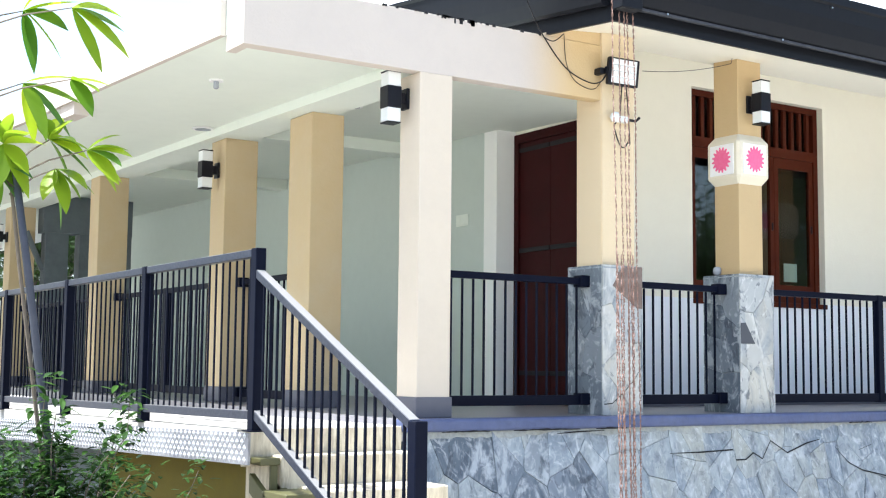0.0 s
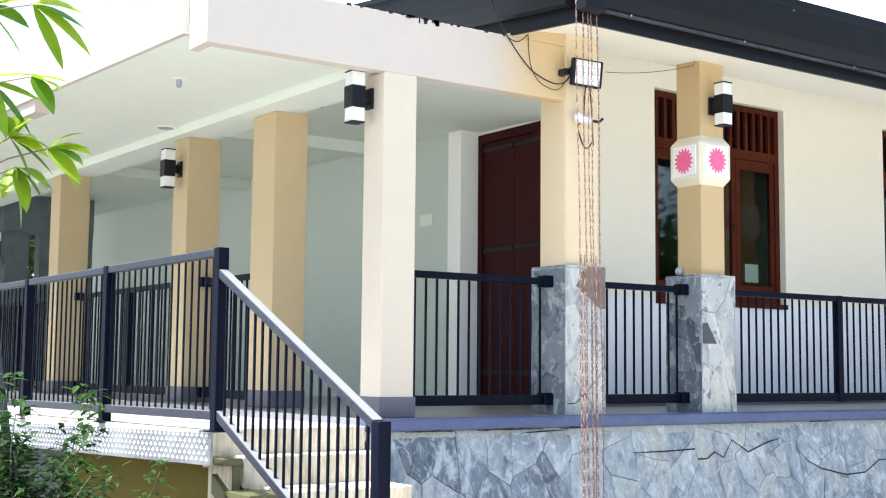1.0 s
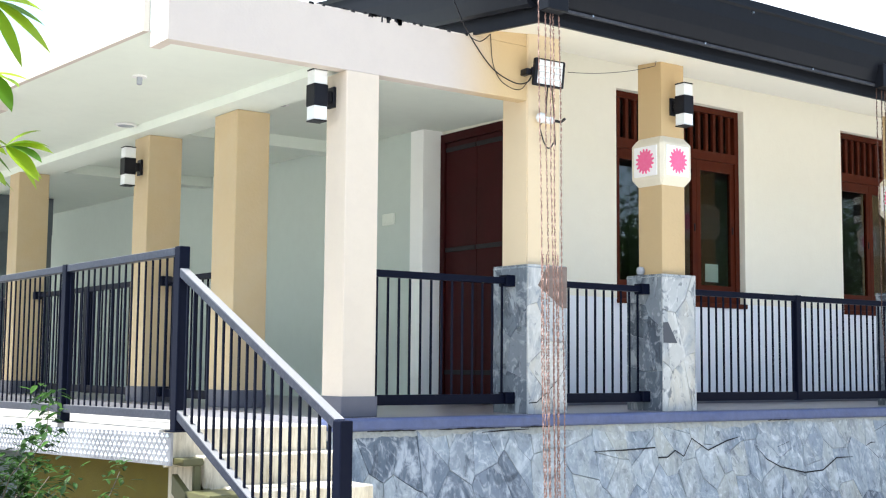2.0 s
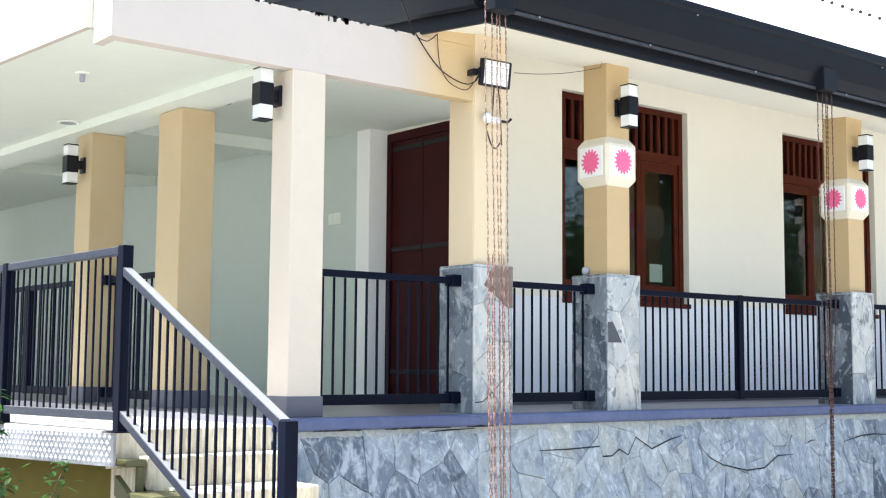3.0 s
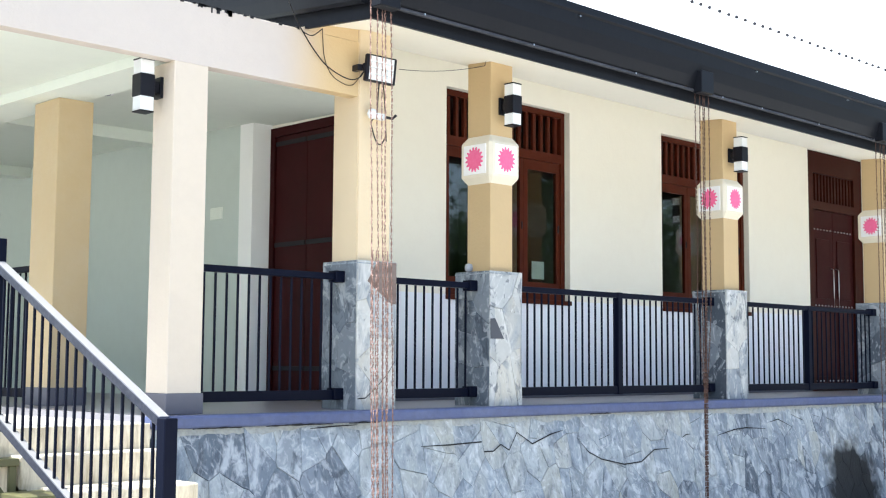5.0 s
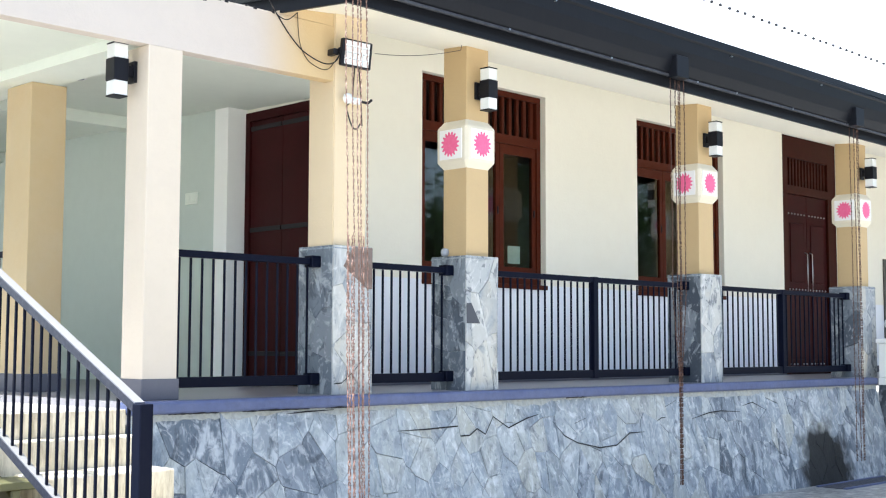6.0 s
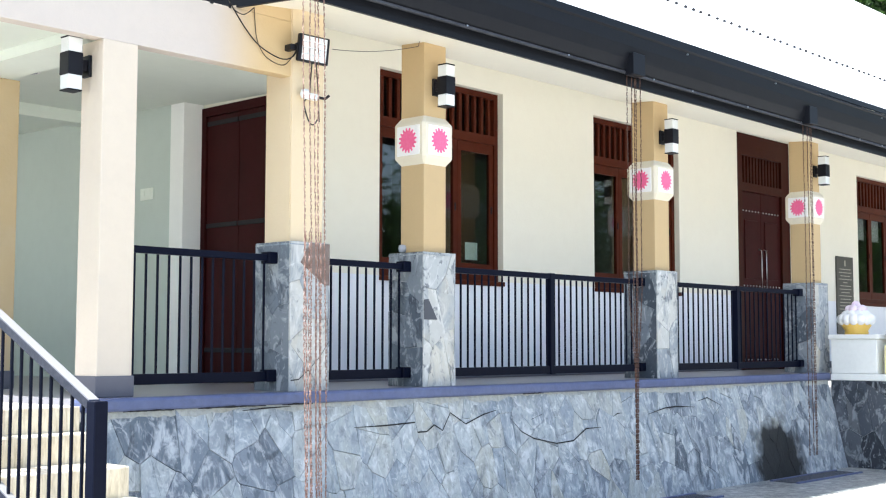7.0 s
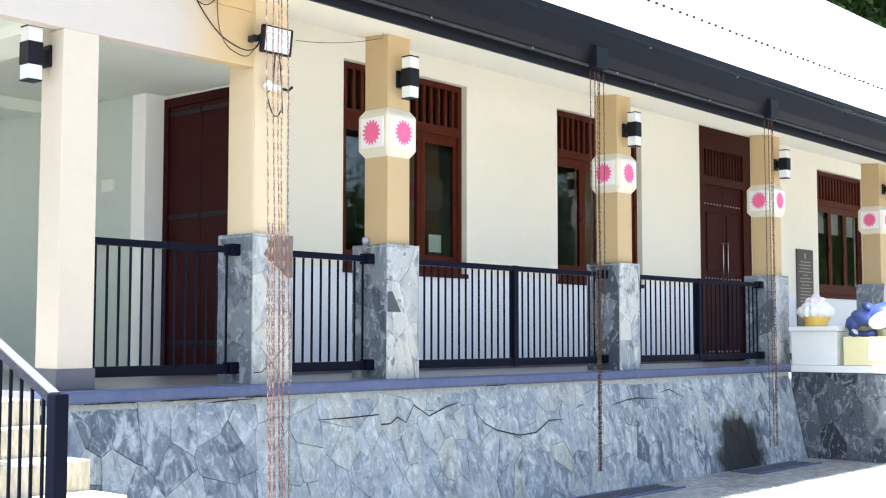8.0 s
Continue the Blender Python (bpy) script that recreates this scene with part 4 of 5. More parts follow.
for i in range(1, 19):
    y = -L_S * i / 19
    ob = new("baluster", me)
    ob.parent = sr
    ob.matrix_basis = pose(0, y, 0.148 + SL_S * y)

# tread plate under the deck edge, and the olive wall below it
plate = thing("tread_plate", "bright metal tread plate along the deck edge", "metal plate", at=(-3.03, -0.32, 0), rz=math.degrees(math.atan(DECK_OUT)))
TP = -0.023
bm = bx(-0.010, 0.006, 0, 13.0, -0.245, -0.052, 0.001)
for vert in bm.verts:
    vert.co.z += TP * vert.co.y
part("sheet", bm, M_PLATE, plate)
bm = bmesh.new()
for r in range(5):
    for c in range(int(9.0 / 0.066)):
        y = 0.05 + c * 0.066 + (0.033 if r % 2 else 0)
        z = -0.072 - r * 0.036 + TP * y
        v0 = bm.verts.new((-0.0175, y, z))
        ring = [bm.verts.new((-0.0104, y + a, z + b)) for a, b in ((-0.023, 0), (0, -0.022), (0.023, 0), (0, 0.022))]
        for j in range(4):
            bm.faces.new((v0, ring[j], ring[(j + 1) % 4]))
tagged(part("relief", bm, M_LOZ, plate, "raised lozenge pattern"), kind="stuff")
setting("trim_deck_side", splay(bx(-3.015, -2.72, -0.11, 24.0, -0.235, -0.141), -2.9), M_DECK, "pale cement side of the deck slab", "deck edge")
setting("wall_under_deck", bx(-2.715, -2.5, -0.12, 3.4, G, -0.18), M_OLIVE, "shaded olive painted wall under the deck", "wall")

setting("wall_under_deck_far", bx(-2.70, -2.5, 3.402, 24.0, G, -0.35), M_DARKWALL, "dark shaded wall under the deck", "wall")

# ================= doors and windows =================
def window(i, x0, x1):
    w, h = x1 - x0, WZ1 - WZ0
    win = tagged(new("window_%d" % i), "red-brown wooden window with three casements and a slatted vent", "window", "front windows", "structure")
    win.matrix_basis = pose(x0, YW + 0.075, WZ0)
    fr = 0.065
    bm = bmesh.new()
    box(bm, 0.002, fr, 0, 0.09, 0, h - 0.002)
    box(bm, w - fr, w - 0.002, 0, 0.09, 0, h - 0.002)
    box(bm, fr, w - fr, 0, 0.09, h - fr, h - 0.002)
    box(bm, fr, w - fr, 0, 0.09, 0, 0.07)
    zt = 1.52
    box(bm, fr, w - fr, 0, 0.09, zt, zt + 0.10)
    part("window_frame", bm, M_WOOD, win)
    part("window_sill", bx(0.0, w, -0.105, 0.0, -0.05, 0.0, 0.006), M_WOOD, win)
    n = 15
    me = mesh_of("slat", bx(-0.022, 0.022, 0.02, 0.06, 0, h - fr - zt - 0.102, 0.002), M_WOOD)
    for k in range(n):
        ob = new("slat", me)
        ob.parent = win
        ob.matrix_basis = pose(fr + (w - 2 * fr) * (k + 0.5) / n, 0, zt + 0.101)
    cw = (w - 2 * fr) / 3
    for k in range(3):
        xa = fr + k * cw
        s = 0.062
        bm = bmesh.new()
        box(bm, xa + 0.003, xa + s, 0.015, 0.06, 0.073, zt - 0.003)
        box(bm, xa + cw - s, xa + cw - 0.003, 0.015, 0.06, 0.073, zt - 0.003)
        box(bm, xa + s, xa + cw - s, 0.015, 0.06, 0.073, 0.19)
        box(bm, xa + s, xa + cw - s, 0.015, 0.06, zt - 0.11, zt - 0.003)
        cas = part("casement", bm, M_WOOD, win)
        pane = part("pane", bx(xa + s, xa + cw - s, 0.034, 0.039, 0.19, zt - 0.11), M_GLASS, cas, "clear glass pane")
        pane.visible_shadow = False
        part("handle", bx(xa + cw - 0.045, xa + cw - 0.03, 0.002, 0.0148, 0.75, 0.83, 0.002), M_BLACK, cas)
    return win


for i, (x0, x1) in enumerate(WINDOWS):
    window(i + 1, x0, x1)
tagged(new("paper_notice", mesh_of("paper_notice", bx(3.80, 4.0, YW + 0.120, YW + 0.123, 1.27, 1.46), M_PAPER)), "pale green printed notice behind the window glass", "notice")
for xx in (13.47, 14.05, 14.67):
    tagged(new("curtain", mesh_of("curtain", bx(xx, xx + 0.40, YW + 0.16, YW + 0.18, 2.1, 2.5), M_CURTAIN)), "pale short curtain hanging behind the window", "curtain", "window curtains")

d2 = tagged(new("door_2"), "closed dark red-brown double door with studs and a slatted vent", "door", kind="structure")
d2.matrix_basis = pose(D2[0], YW + 0.06, 0)
W2 = D2[1] - D2[0]
bm = bmesh.new()
box(bm, 0.002, 0.24, 0, 0.11, 0, 3.388)
box(bm, W2 - 0.24, W2 - 0.002, 0, 0.11, 0, 3.388)
box(bm, 0.24, W2 - 0.24, 0, 0.11, 3.08, 3.388)
box(bm, 0.24, W2 - 0.24, 0, 0.11, 2.56, 2.68)
part("door_frame", bm, M_FRAME, d2)
me = mesh_of("slat", bx(-0.022, 0.022, 0.03, 0.07, 0, 0.398, 0.002), M_FRAME)
for k in range(13):
    ob = new("slat", me)
    ob.parent = d2
    ob.matrix_basis = pose(0.24 + (W2 - 0.48) * (k + 0.5) / 13, 0, 2.681)
lw = (W2 - 0.48) / 2
for k in range(2):
    xa = 0.24 + k * lw
    leaf = part("door_leaf", bx(xa + 0.003, xa + lw - 0.003, 0.035, 0.08, 0.01, 2.557, 0.004), M_DOOR, d2)
    for z0, z1 in ((0.2, 1.15), (1.3, 2.15)):
        part("panel", bx(xa + 0.10, xa + lw - 0.10, 0.024, 0.0348, z0, z1, 0.008), M_DOOR, leaf)
    for z in (0.14, 1.2, 2.28):
        for q in range(6):
            bm = bmesh.new()
            lathe(bm, ((0.013, 0), (0.011, 0.008), (0.005, 0.013)), 8)
            part("stud", bm, M_STEEL, leaf, "pale metal stud", m=Matrix.Translation((xa + 0.07 + q * (lw - 0.14) / 5, 0.0345, z)) @ pose(0, 0, 0, 90))
    hx = xa + (lw - 0.07 if k == 0 else 0.07)
    bm = tube(bmesh.new(), [(hx, 0.034, 1.12), (hx, -0.01, 1.14), (hx, -0.012, 1.43), (hx, -0.01, 1.72), (hx, 0.034, 1.74)], 0.008, 8)
    part("door_handle", bm, M_STEEL, leaf, "long metal pull handle", smooth=True)

d1 = tagged(new("door_1"), "closed dark maroon side door with black strap bars", "door", kind="structure")
d1.matrix_basis = pose(1.078, D1[0], 0)
WD = D1[1] - D1[0]
bm = bmesh.new()
box(bm, 0, 0.1, 0.002, 0.07, 0, CEIL - 0.002)
box(bm, 0, 0.1, WD - 0.07, WD - 0.002, 0, CEIL - 0.002)
box(bm, 0, 0.1, 0.07, WD - 0.07, CEIL - 0.09, CEIL - 0.002)
part("door_frame", bm, M_DOOR, d1)
for k in range(2):
    ya = 0.072 + k * (WD - 0.144) / 2
    yb = ya + (WD - 0.144) / 2 - 0.004
    leaf = part("door_leaf", bx(0.02, 0.065, ya, yb, 0.01, CEIL - 0.092, 0.003), M_DOOR, d1)
    for z in (0.30, 1.50, 2.50):
        part("strap", bx(0.006, 0.0195, ya + 0.01, yb - 0.005, z - 0.022, z + 0.022, 0.003), M_CRACK, leaf, "black iron strap bar")

sw = thing("wall_switch", "pale double switch plate on the green wall", "switch", at=(0.868, 3.25, 1.85))
part("plate", bx(-0.014, -0.001, -0.11, 0.11, -0.06, 0.06, 0.004), M_CEIL, sw)
for k in (-0.055, 0.055):
    part("rocker", bx(-0.02, -0.0142, k - 0.03, k + 0.03, -0.035, 0.035, 0.003), M_CEIL, sw)


# ================= lamps =================
def wall_lamp(at, rz, label):
    """Up-and-down box lamp; it stands out along local -y."""
    lamp = thing("wall_lamp", label, "wall lamp", "box wall lamps", at, rz)
    part("back_plate", bx(-0.045, 0.045, -0.025, -0.001, -0.075, 0.075, 0.003), M_BLACK, lamp)
    part("arm", bx(-0.03, 0.03, -0.075, -0.0255, -0.04, 0.04, 0.003), M_BLACK, lamp)
    part("body", bx(-0.058, 0.058, -0.19, -0.0755, -0.078, 0.078, 0.004), M_BLACK, lamp)
    for s in (1, -1):
        a, b = sorted((s * 0.079, s * 0.178))
        part("diffuser", bx(-0.053, 0.053, -0.185, -0.08, a, b, 0.004), M_LAMP, lamp, "white square glass diffuser")
        a, b = sorted((s * 0.1785, s * 0.188))
        part("cap", bx(-0.056, 0.056, -0.188, -0.077, a, b, 0.003), M_BLACK, lamp)


for x in COLS[1:]:
    wall_lamp((x + 0.20, 0.06, 2.60), 0, "black and white box wall lamp on a flower column")
wall_lamp((-1.624, 0.24, 2.265), -90, "black and white box wall lamp on the corner column")
wall_lamp((-1.545, 3.92, 2.225), -90, "black and white box wall lamp on a tan column")
wall_lamp((-1.68, 11.68, 2.20), -90, "black and white box wall lamp on the far column")

fl = thing("floodlight", "slim black floodlight with a grid of pale cells", "floodlight", at=(0.17, 0.05, 2.66), rz=-14)
fl.matrix_basis = pose(0.155, 0.05, 2.652, 4, 3, -12)
part("bracket", bx(-0.185, -0.14, -0.13, 0.03, -0.03, 0.02, 0.006), M_BLACK, fl)
hd = part("housing", bx(-0.135, 0.135, -0.17, -0.125, -0.108, 0.108, 0.012, 2), M_BLACK, fl)
part("arm", bx(-0.145, -0.1355, -0.16, -0.1205, -0.03, 0.03, 0.003), M_BLACK, fl)
me = mesh_of("cell", bx(-0.0262, 0.0262, -0.176, -0.1702, -0.0225, 0.0225, 0.002), M_LAMP)
for a in range(4):
    for b in range(4):
        ob = new("cell", me)
        ob.parent = hd
        ob.matrix_basis = pose(-0.081 + a * 0.054, 0, -0.0705 + b * 0.047)
sb = thing("sensor_lamp", "small white sensor lamp with a black arm", "lamp", at=(0.17, 0.05, 2.305))
bm = lathe(bmesh.new(), ((0.005, -0.042), (0.03, -0.032), (0.043, 0), (0.03, 0.032), (0.005, 0.042)), 14, (-0.05, -0.06, 0))
part("bulb", bm, M_LAMP, sb, smooth=True)
part("mount", bx(-0.02, 0.10, -0.06, -0.001, -0.03, 0.02, 0.01, 2), M_LAMP, sb)
part("arm", tube(bmesh.new(), [(0.10, -0.03, 0), (0.16, -0.06, -0.01), (0.19, -0.07, 0.02)], 0.012), M_BLACK, sb)
bs = thing("soffit_bulb_holder", "small white bulb holder under the slab soffit", "bulb holder", at=(-2.49, 1.70, 2.572))
part("rose", lathe(bmesh.new(), ((0.055, -0.012), (0.055, -0.0005)), 14), M_WHITE, bs, smooth=False)
part("socket", lathe(bmesh.new(), ((0.016, -0.07), (0.022, -0.06), (0.022, -0.0125)), 12), M_GLOBE, bs)
for x, y, z in ((-1.76, 3.80, 2.55 + SLAB_RISE * 3.48), (-0.74, 4.40, CEIL + SLAB_RISE * 4.08), (-0.88, 2.45, CEIL + SLAB_RISE * 2.13)):
    dl = thing("downlight", "small round white-rimmed ceiling downlight", "downlight", "ceiling downlights", (x, y, z))
    part("rim", lathe(bmesh.new(), ((0.095, -0.002), (0.105, -0.006), (0.10, -0.016), (0.082, -0.018)), 20), M_WHITE, dl)
    part("lens", lathe(bmesh.new(), ((0.078, -0.0185), (0.06, -0.022)), 18), M_GLOBE, dl)
gb = thing("globe_finial", "small dull grey glass globe on the slate base", "globe lamp", at=(1.515, 0.30, 1.15))
part("globe", lathe(bmesh.new(), ((0.008, 0.0), (0.03, 0.01), (0.037, 0.04), (0.03, 0.068), (0.006, 0.077)), 16), M_GLOBE, gb, smooth=True)


def cable(pts, r, label):
    p = [Vector(q) for q in pts]
    if len(p) < 9:      # round off a coarse run of points
        fine = []
        for i in range(len(p) - 1):
            a, b, c, d = p[max(i - 1, 0)], p[i], p[i + 1], p[min(i + 2, len(p) - 1)]
            for k in range(6):
                u = k / 6
                fine.append(0.5 * (2 * b + (c - a) * u + (2 * a - 5 * b + 4 * c - d) * u * u + (3 * b - a - 3 * c + d) * u ** 3))
        pts = fine + [p[-1]]
    ob = new("cable", mesh_of("cable", tube(bmesh.new(), pts, r, 5), M_BLACK, True))
    return tagged(ob, label, "cable", "loose cables")


def sag(a, b, drop, n=12):
    a, b = Vector(a), Vector(b)
    return [a.lerp(b, i / n) - Vector((0, 0, drop * 4 * (i / n) * (1 - i / n))) for i in range(n + 1)]


cable([(-0.919, -0.250, 3.002), (-0.699, -0.080, 2.901), (-0.540, 0.045, 2.859), (-0.415, 0.045, 2.720), (-0.278, 0.045, 2.616), (-0.087, 0.040, 2.557), (-0.002, 0.000, 2.579), (0.000, -0.060, 2.645)], 0.0048, "black cable sagging over the beam to the floodlight")
cable([(-0.339, 0.052, 2.910), (-0.317, 0.052, 2.692), (-0.245, 0.052, 2.569), (-0.134, 0.052, 2.518), (-0.049, 0.052, 2.515), (0.008, 0.052, 2.559), (0.000, -0.050, 2.630)], 0.003, "thin black cable looping down the beam")
cable([(-0.540, 0.045, 2.851), (-0.462, 0.020, 2.826), (-0.396, -0.020, 2.885)], 0.004, "short black cable loop under the gutter")
cable(sag((0.32, -0.10, 2.68), (1.45, 0.05, 2.93), 0.03) + [(1.53, 0.1, 3.05)], 0.0025, "thin cable strung along under the eaves")
cable(sag((0.12, -0.09, 2.55), (0.16, -0.02, 2.31), -0.03) + sag((0.10, 0.0, 2.29), (0.24, -0.02, 2.12), 0.12)[1:], 0.006, "black cable looped below the sensor lamp")
cable(sag((0.17, -0.08, 2.54), (0.26, -0.02, 2.10), -0.04), 0.005, "short black cable tail below the floodlight")


# ================= rain chains =================
def rain_chain(x, y, ztop, zbot, n, pitch, bunch, label, material, dense=0, lean=0.0):
    """Strands of oval links from a gutter outlet; below bunch they draw together, and dense strands more join in."""
    ch = thing("rain_chain", label, "rain chain", "rain chains", (x, y, zbot))
    link = 0.048
    rng = random.Random(int(x * 10) + 3)
    part("outlet", bx(-0.16, 0.04, -0.105, 0.0, ztop - zbot - 0.05, ztop - zbot + 0.16, 0.006), M_FASCIA, ch, "blue-black gutter outlet box")
    for s in range(n + dense):
        bm = bmesh.new()
        extra = s >= n
        h = (ztop - zbot + 0.04) if not extra else 1.17 - zbot
        for k in range(int(h / link)):
            z = h - k * link
            spread = 1.0 if z > bunch else max(0.22, 1 - (bunch - z) * 1.1)
            q = s if not extra else (s - n) + 0.5
            cx = (q - (n - 1) / 2) * pitch * spread + 0.005 * math.sin(z * 3 + s) + lean * (z - 0.75)
            cy = (0.012 * math.cos(s * 2.1) + (0.025 if extra else 0)) * spread
            flat = (k % 2) * math.pi / 2 + rng.uniform(-0.3, 0.3)
            ca, sa = math.cos(flat), math.sin(flat)
            outer, inner = [], []
            for j in range(7):
                a = 2 * math.pi * j / 7
                for lst, f, t in ((outer, 1.0, 0.0035), (inner, 0.5, -0.0035)):
                    u = 0.0092 * f * math.cos(a)
                    lst.append(bm.verts.new((cx + ca * u - sa * t, cy + sa * u + ca * t, z - link / 2 + 0.026 * f * math.sin(a))))
            for j in range(7):
                bm.faces.new((outer[j], outer[(j + 1) % 7], inner[(j + 1) % 7], inner[j]))
        tagged(part("strand", bm, material, ch), kind="stuff")


rain_chain(-0.25, -0.60, 2.98, G + 0.02, 5, 0.045, -9.0, "five-strand rusty rain chain hanging before the corner column", M_CHAIN, dense=4, lean=-0.017)
rain_chain(3.775, -0.60, 2.98, -0.95, 5, 0.048, 1.85, "rusty rain chain gathered into one strand below", M_CHAIN2)
rain_chain(7.385, -0.60, 2.98, -0.95, 4, 0.066, -9.0, "dark rusty rain chain near the entrance stairs", M_CHAIN2)

# ================= entrance flank and its ornaments =================
bm = bx(8.76, 9.5, -3.2, -0.162, G, -0.09)
flank = setting("wall_flank", bm, M_MORTAR, "dark slate-clad flank wall of the entrance stairs", "wall")
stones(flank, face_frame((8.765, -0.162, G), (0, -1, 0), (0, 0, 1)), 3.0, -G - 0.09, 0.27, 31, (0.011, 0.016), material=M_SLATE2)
setting("trim_flank_cap", bx(8.74, 9.52, -3.2, -0.163, -0.089, -0.005, 0.008), M_CAP, "white cement coping of the flank wall", "coping")
ped = thing("pedestal", "white cement pedestal on the flank wall", "pedestal", at=(9.0, -0.46, -0.004))
part("block", bx(-0.23, 0.26, -0.30, 0.30, 0, 0.43, 0.008), M_CAP, ped)
part("cap", bx(-0.25, 0.28, -0.33, 0.33, 0.431, 0.49, 0.012, 2), M_CAP, ped)
lo = thing("lotus_ornament", "white and pink lotus ornament in a golden bowl", "ornament", at=(9.0, -0.40, 0.486))
part("bowl", lathe(bmesh.new(), ((0.14, 0), (0.15, 0.02), (0.14, 0.045), (0.195, 0.135), (0.18, 0.15)), 20), M_GOLD, lo, smooth=True)
for ring, (n, r, z, s, tilt) in enumerate(((13, 0.165, 0.19, 0.075, 15), (10, 0.115, 0.24, 0.07, 40), (6, 0.075, 0.315, 0.062, 55), (1, 0.0, 0.37, 0.06, 0))):
    for k in range(n):
        bm = bmesh.new()
        bmesh.ops.create_uvsphere(bm, u_segments=10, v_segments=7, radius=1.0)
        for vert in bm.verts:
            vert.co = Vector((vert.co.x * s * 1.05, vert.co.y * s * 0.95, vert.co.z * s))
        part("petal", bm, M_WHITE if ring < 2 else M_LOTUS, lo, smooth=True, m=pose(r * math.cos(6.283 * k / n), r * math.sin(6.283 * k / n), z, 0, -tilt, 360 * k / n))


def animal_statue():
    """One plain mesh: rounded body, bowed head with a curled snout, a raised ear."""
    bm = bmesh.new()

    def blob(c, sz, turn=0.0, u=16, v=11):
        r = bmesh.ops.create_uvsphere(bm, u_segments=u, v_segments=v, radius=1.0)
        m = Matrix.Translation(c) @ Matrix.Rotation(turn, 4, 'X') @ Matrix.Diagonal((*sz, 1))
        for vert in r["verts"]:
            vert.co = m @ vert.co
        return {f for vert in r["verts"] for f in vert.link_faces}
    blob((0.06, -0.16, 0.20), (0.19, 0.26, 0.17))
    blob((0.0, 0.12, 0.17), (0.15, 0.17, 0.10), 0.35)
    blob((0.0, 0.25, 0.12), (0.11, 0.10, 0.09))
    tube(bm, [(0, 0.30, 0.14), (0, 0.325, 0.06), (0, 0.30, -0.02), (0, 0.25, -0.045), (0, 0.22, -0.01)], 0.055, 10, 0.025)
    blob((0.02, 0.06, 0.30), (0.08, 0.11, 0.055), 0.5)
    tube(bm, [(0, -0.02, -0.02), (0, 0.10, -0.035), (0, 0.20, -0.02)], 0.06, 10, 0.03)
    white = blob((-0.12, -0.17, 0.15), (0.10, 0.20, 0.10), -0.4) | blob((-0.02, 0.23, 0.0), (0.05, 0.05, 0.025), 0.8)
    for f in white:
        f.material_index = 1
    return bm


sp = thing("statue_block", "pale yellow painted block under the blue statue", "pedestal", at=(8.98, -1.20, -0.004))
part("block", bx(-0.2, 0.24, -0.34, 0.36, 0, 0.36, 0.02, 2), M_CREAMY, sp)
part("back_board", bx(0.08, 0.16, -0.05, 0.37, 0.361, 0.66, 0.02, 2), M_CREAMY, sp)
part("white_panel", bx(-0.215, -0.201, -0.20, 0.04, 0.06, 0.26, 0.004), M_WHITE, sp)
me = mesh_of("animal_statue", animal_statue(), M_BLUE, True)
me.materials.append(M_WHITE)
st = tagged(new("animal_statue", me), "blue and white painted animal statue lying on a yellow block", "statue")
st.matrix_basis = pose(8.96, -1.17, 0.42)

pq = thing("plaque", "dark stone plaque with pale writing lines", "plaque", at=(12.75, YW, 0.52))
part("slab", bx(-0.30, 0.30, -0.022, -0.001, 0.0, 1.24, 0.004), M_PLAQUE, pq)
part("emblem", bx(-0.02, 0.02, -0.0245, -0.0221, 1.09, 1.18), M_INK, pq)
for k in range(18):
    wv = (0.20, 0.22, 0.17, 0.23, 0.08, 0.19, 0.21, 0.15, 0.22, 0.18, 0.20)[k % 11]
    part("line", bx(-wv, wv, -0.0245, -0.0221, 1.03 - k * 0.053, 1.042 - k * 0.053), M_INK, pq)

# drain by the foot of the plinth
for i, (x0, x1) in enumerate(((2.2, 5.0), (6.6, 8.2))):
    dr = thing("drain_cover", "blue-grey metal drain cover by the plinth foot", "drain cover", "drain covers", ((x0 + x1) / 2, -0.62, G))
    hw = (x1 - x0) / 2
    for y0 in (-0.18, 0.14):
        part("frame_bar", bx(-hw, hw, y0, y0 + 0.04, 0.001, 0.022, 0.003), M_EDGE, dr)
    me = mesh_of("slat", bx(-0.012, 0.012, -0.138, 0.138, 0.002, 0.016), M_GRATE)
    for k in range(int(2 * hw / 0.05)):
        ob = new("slat", me)
        ob.parent = dr
        ob.matrix_basis = pose(-hw + 0.025 + k * 0.05, 0, 0)

# black mould along the top of the front beam
mo = bmesh.new()
rng = random.Random(4)
for k in range(50):
    x = rng.uniform(-2.0, -0.55) if k > 20 else rng.uniform(-1.5, -1.15)
    w = rng.uniform(0.004, 0.016)
    box(mo, x - w, x + w, 0.0545, 0.0598, 2.872 - rng.uniform(0.003, 0.03) * (0.4 + (k < 15)), 2.8795)
tagged(new("mould", mesh_of("mould", mo, M_CRACK)), "black mould patches along the beam's top edge", "mould", kind="stuff")


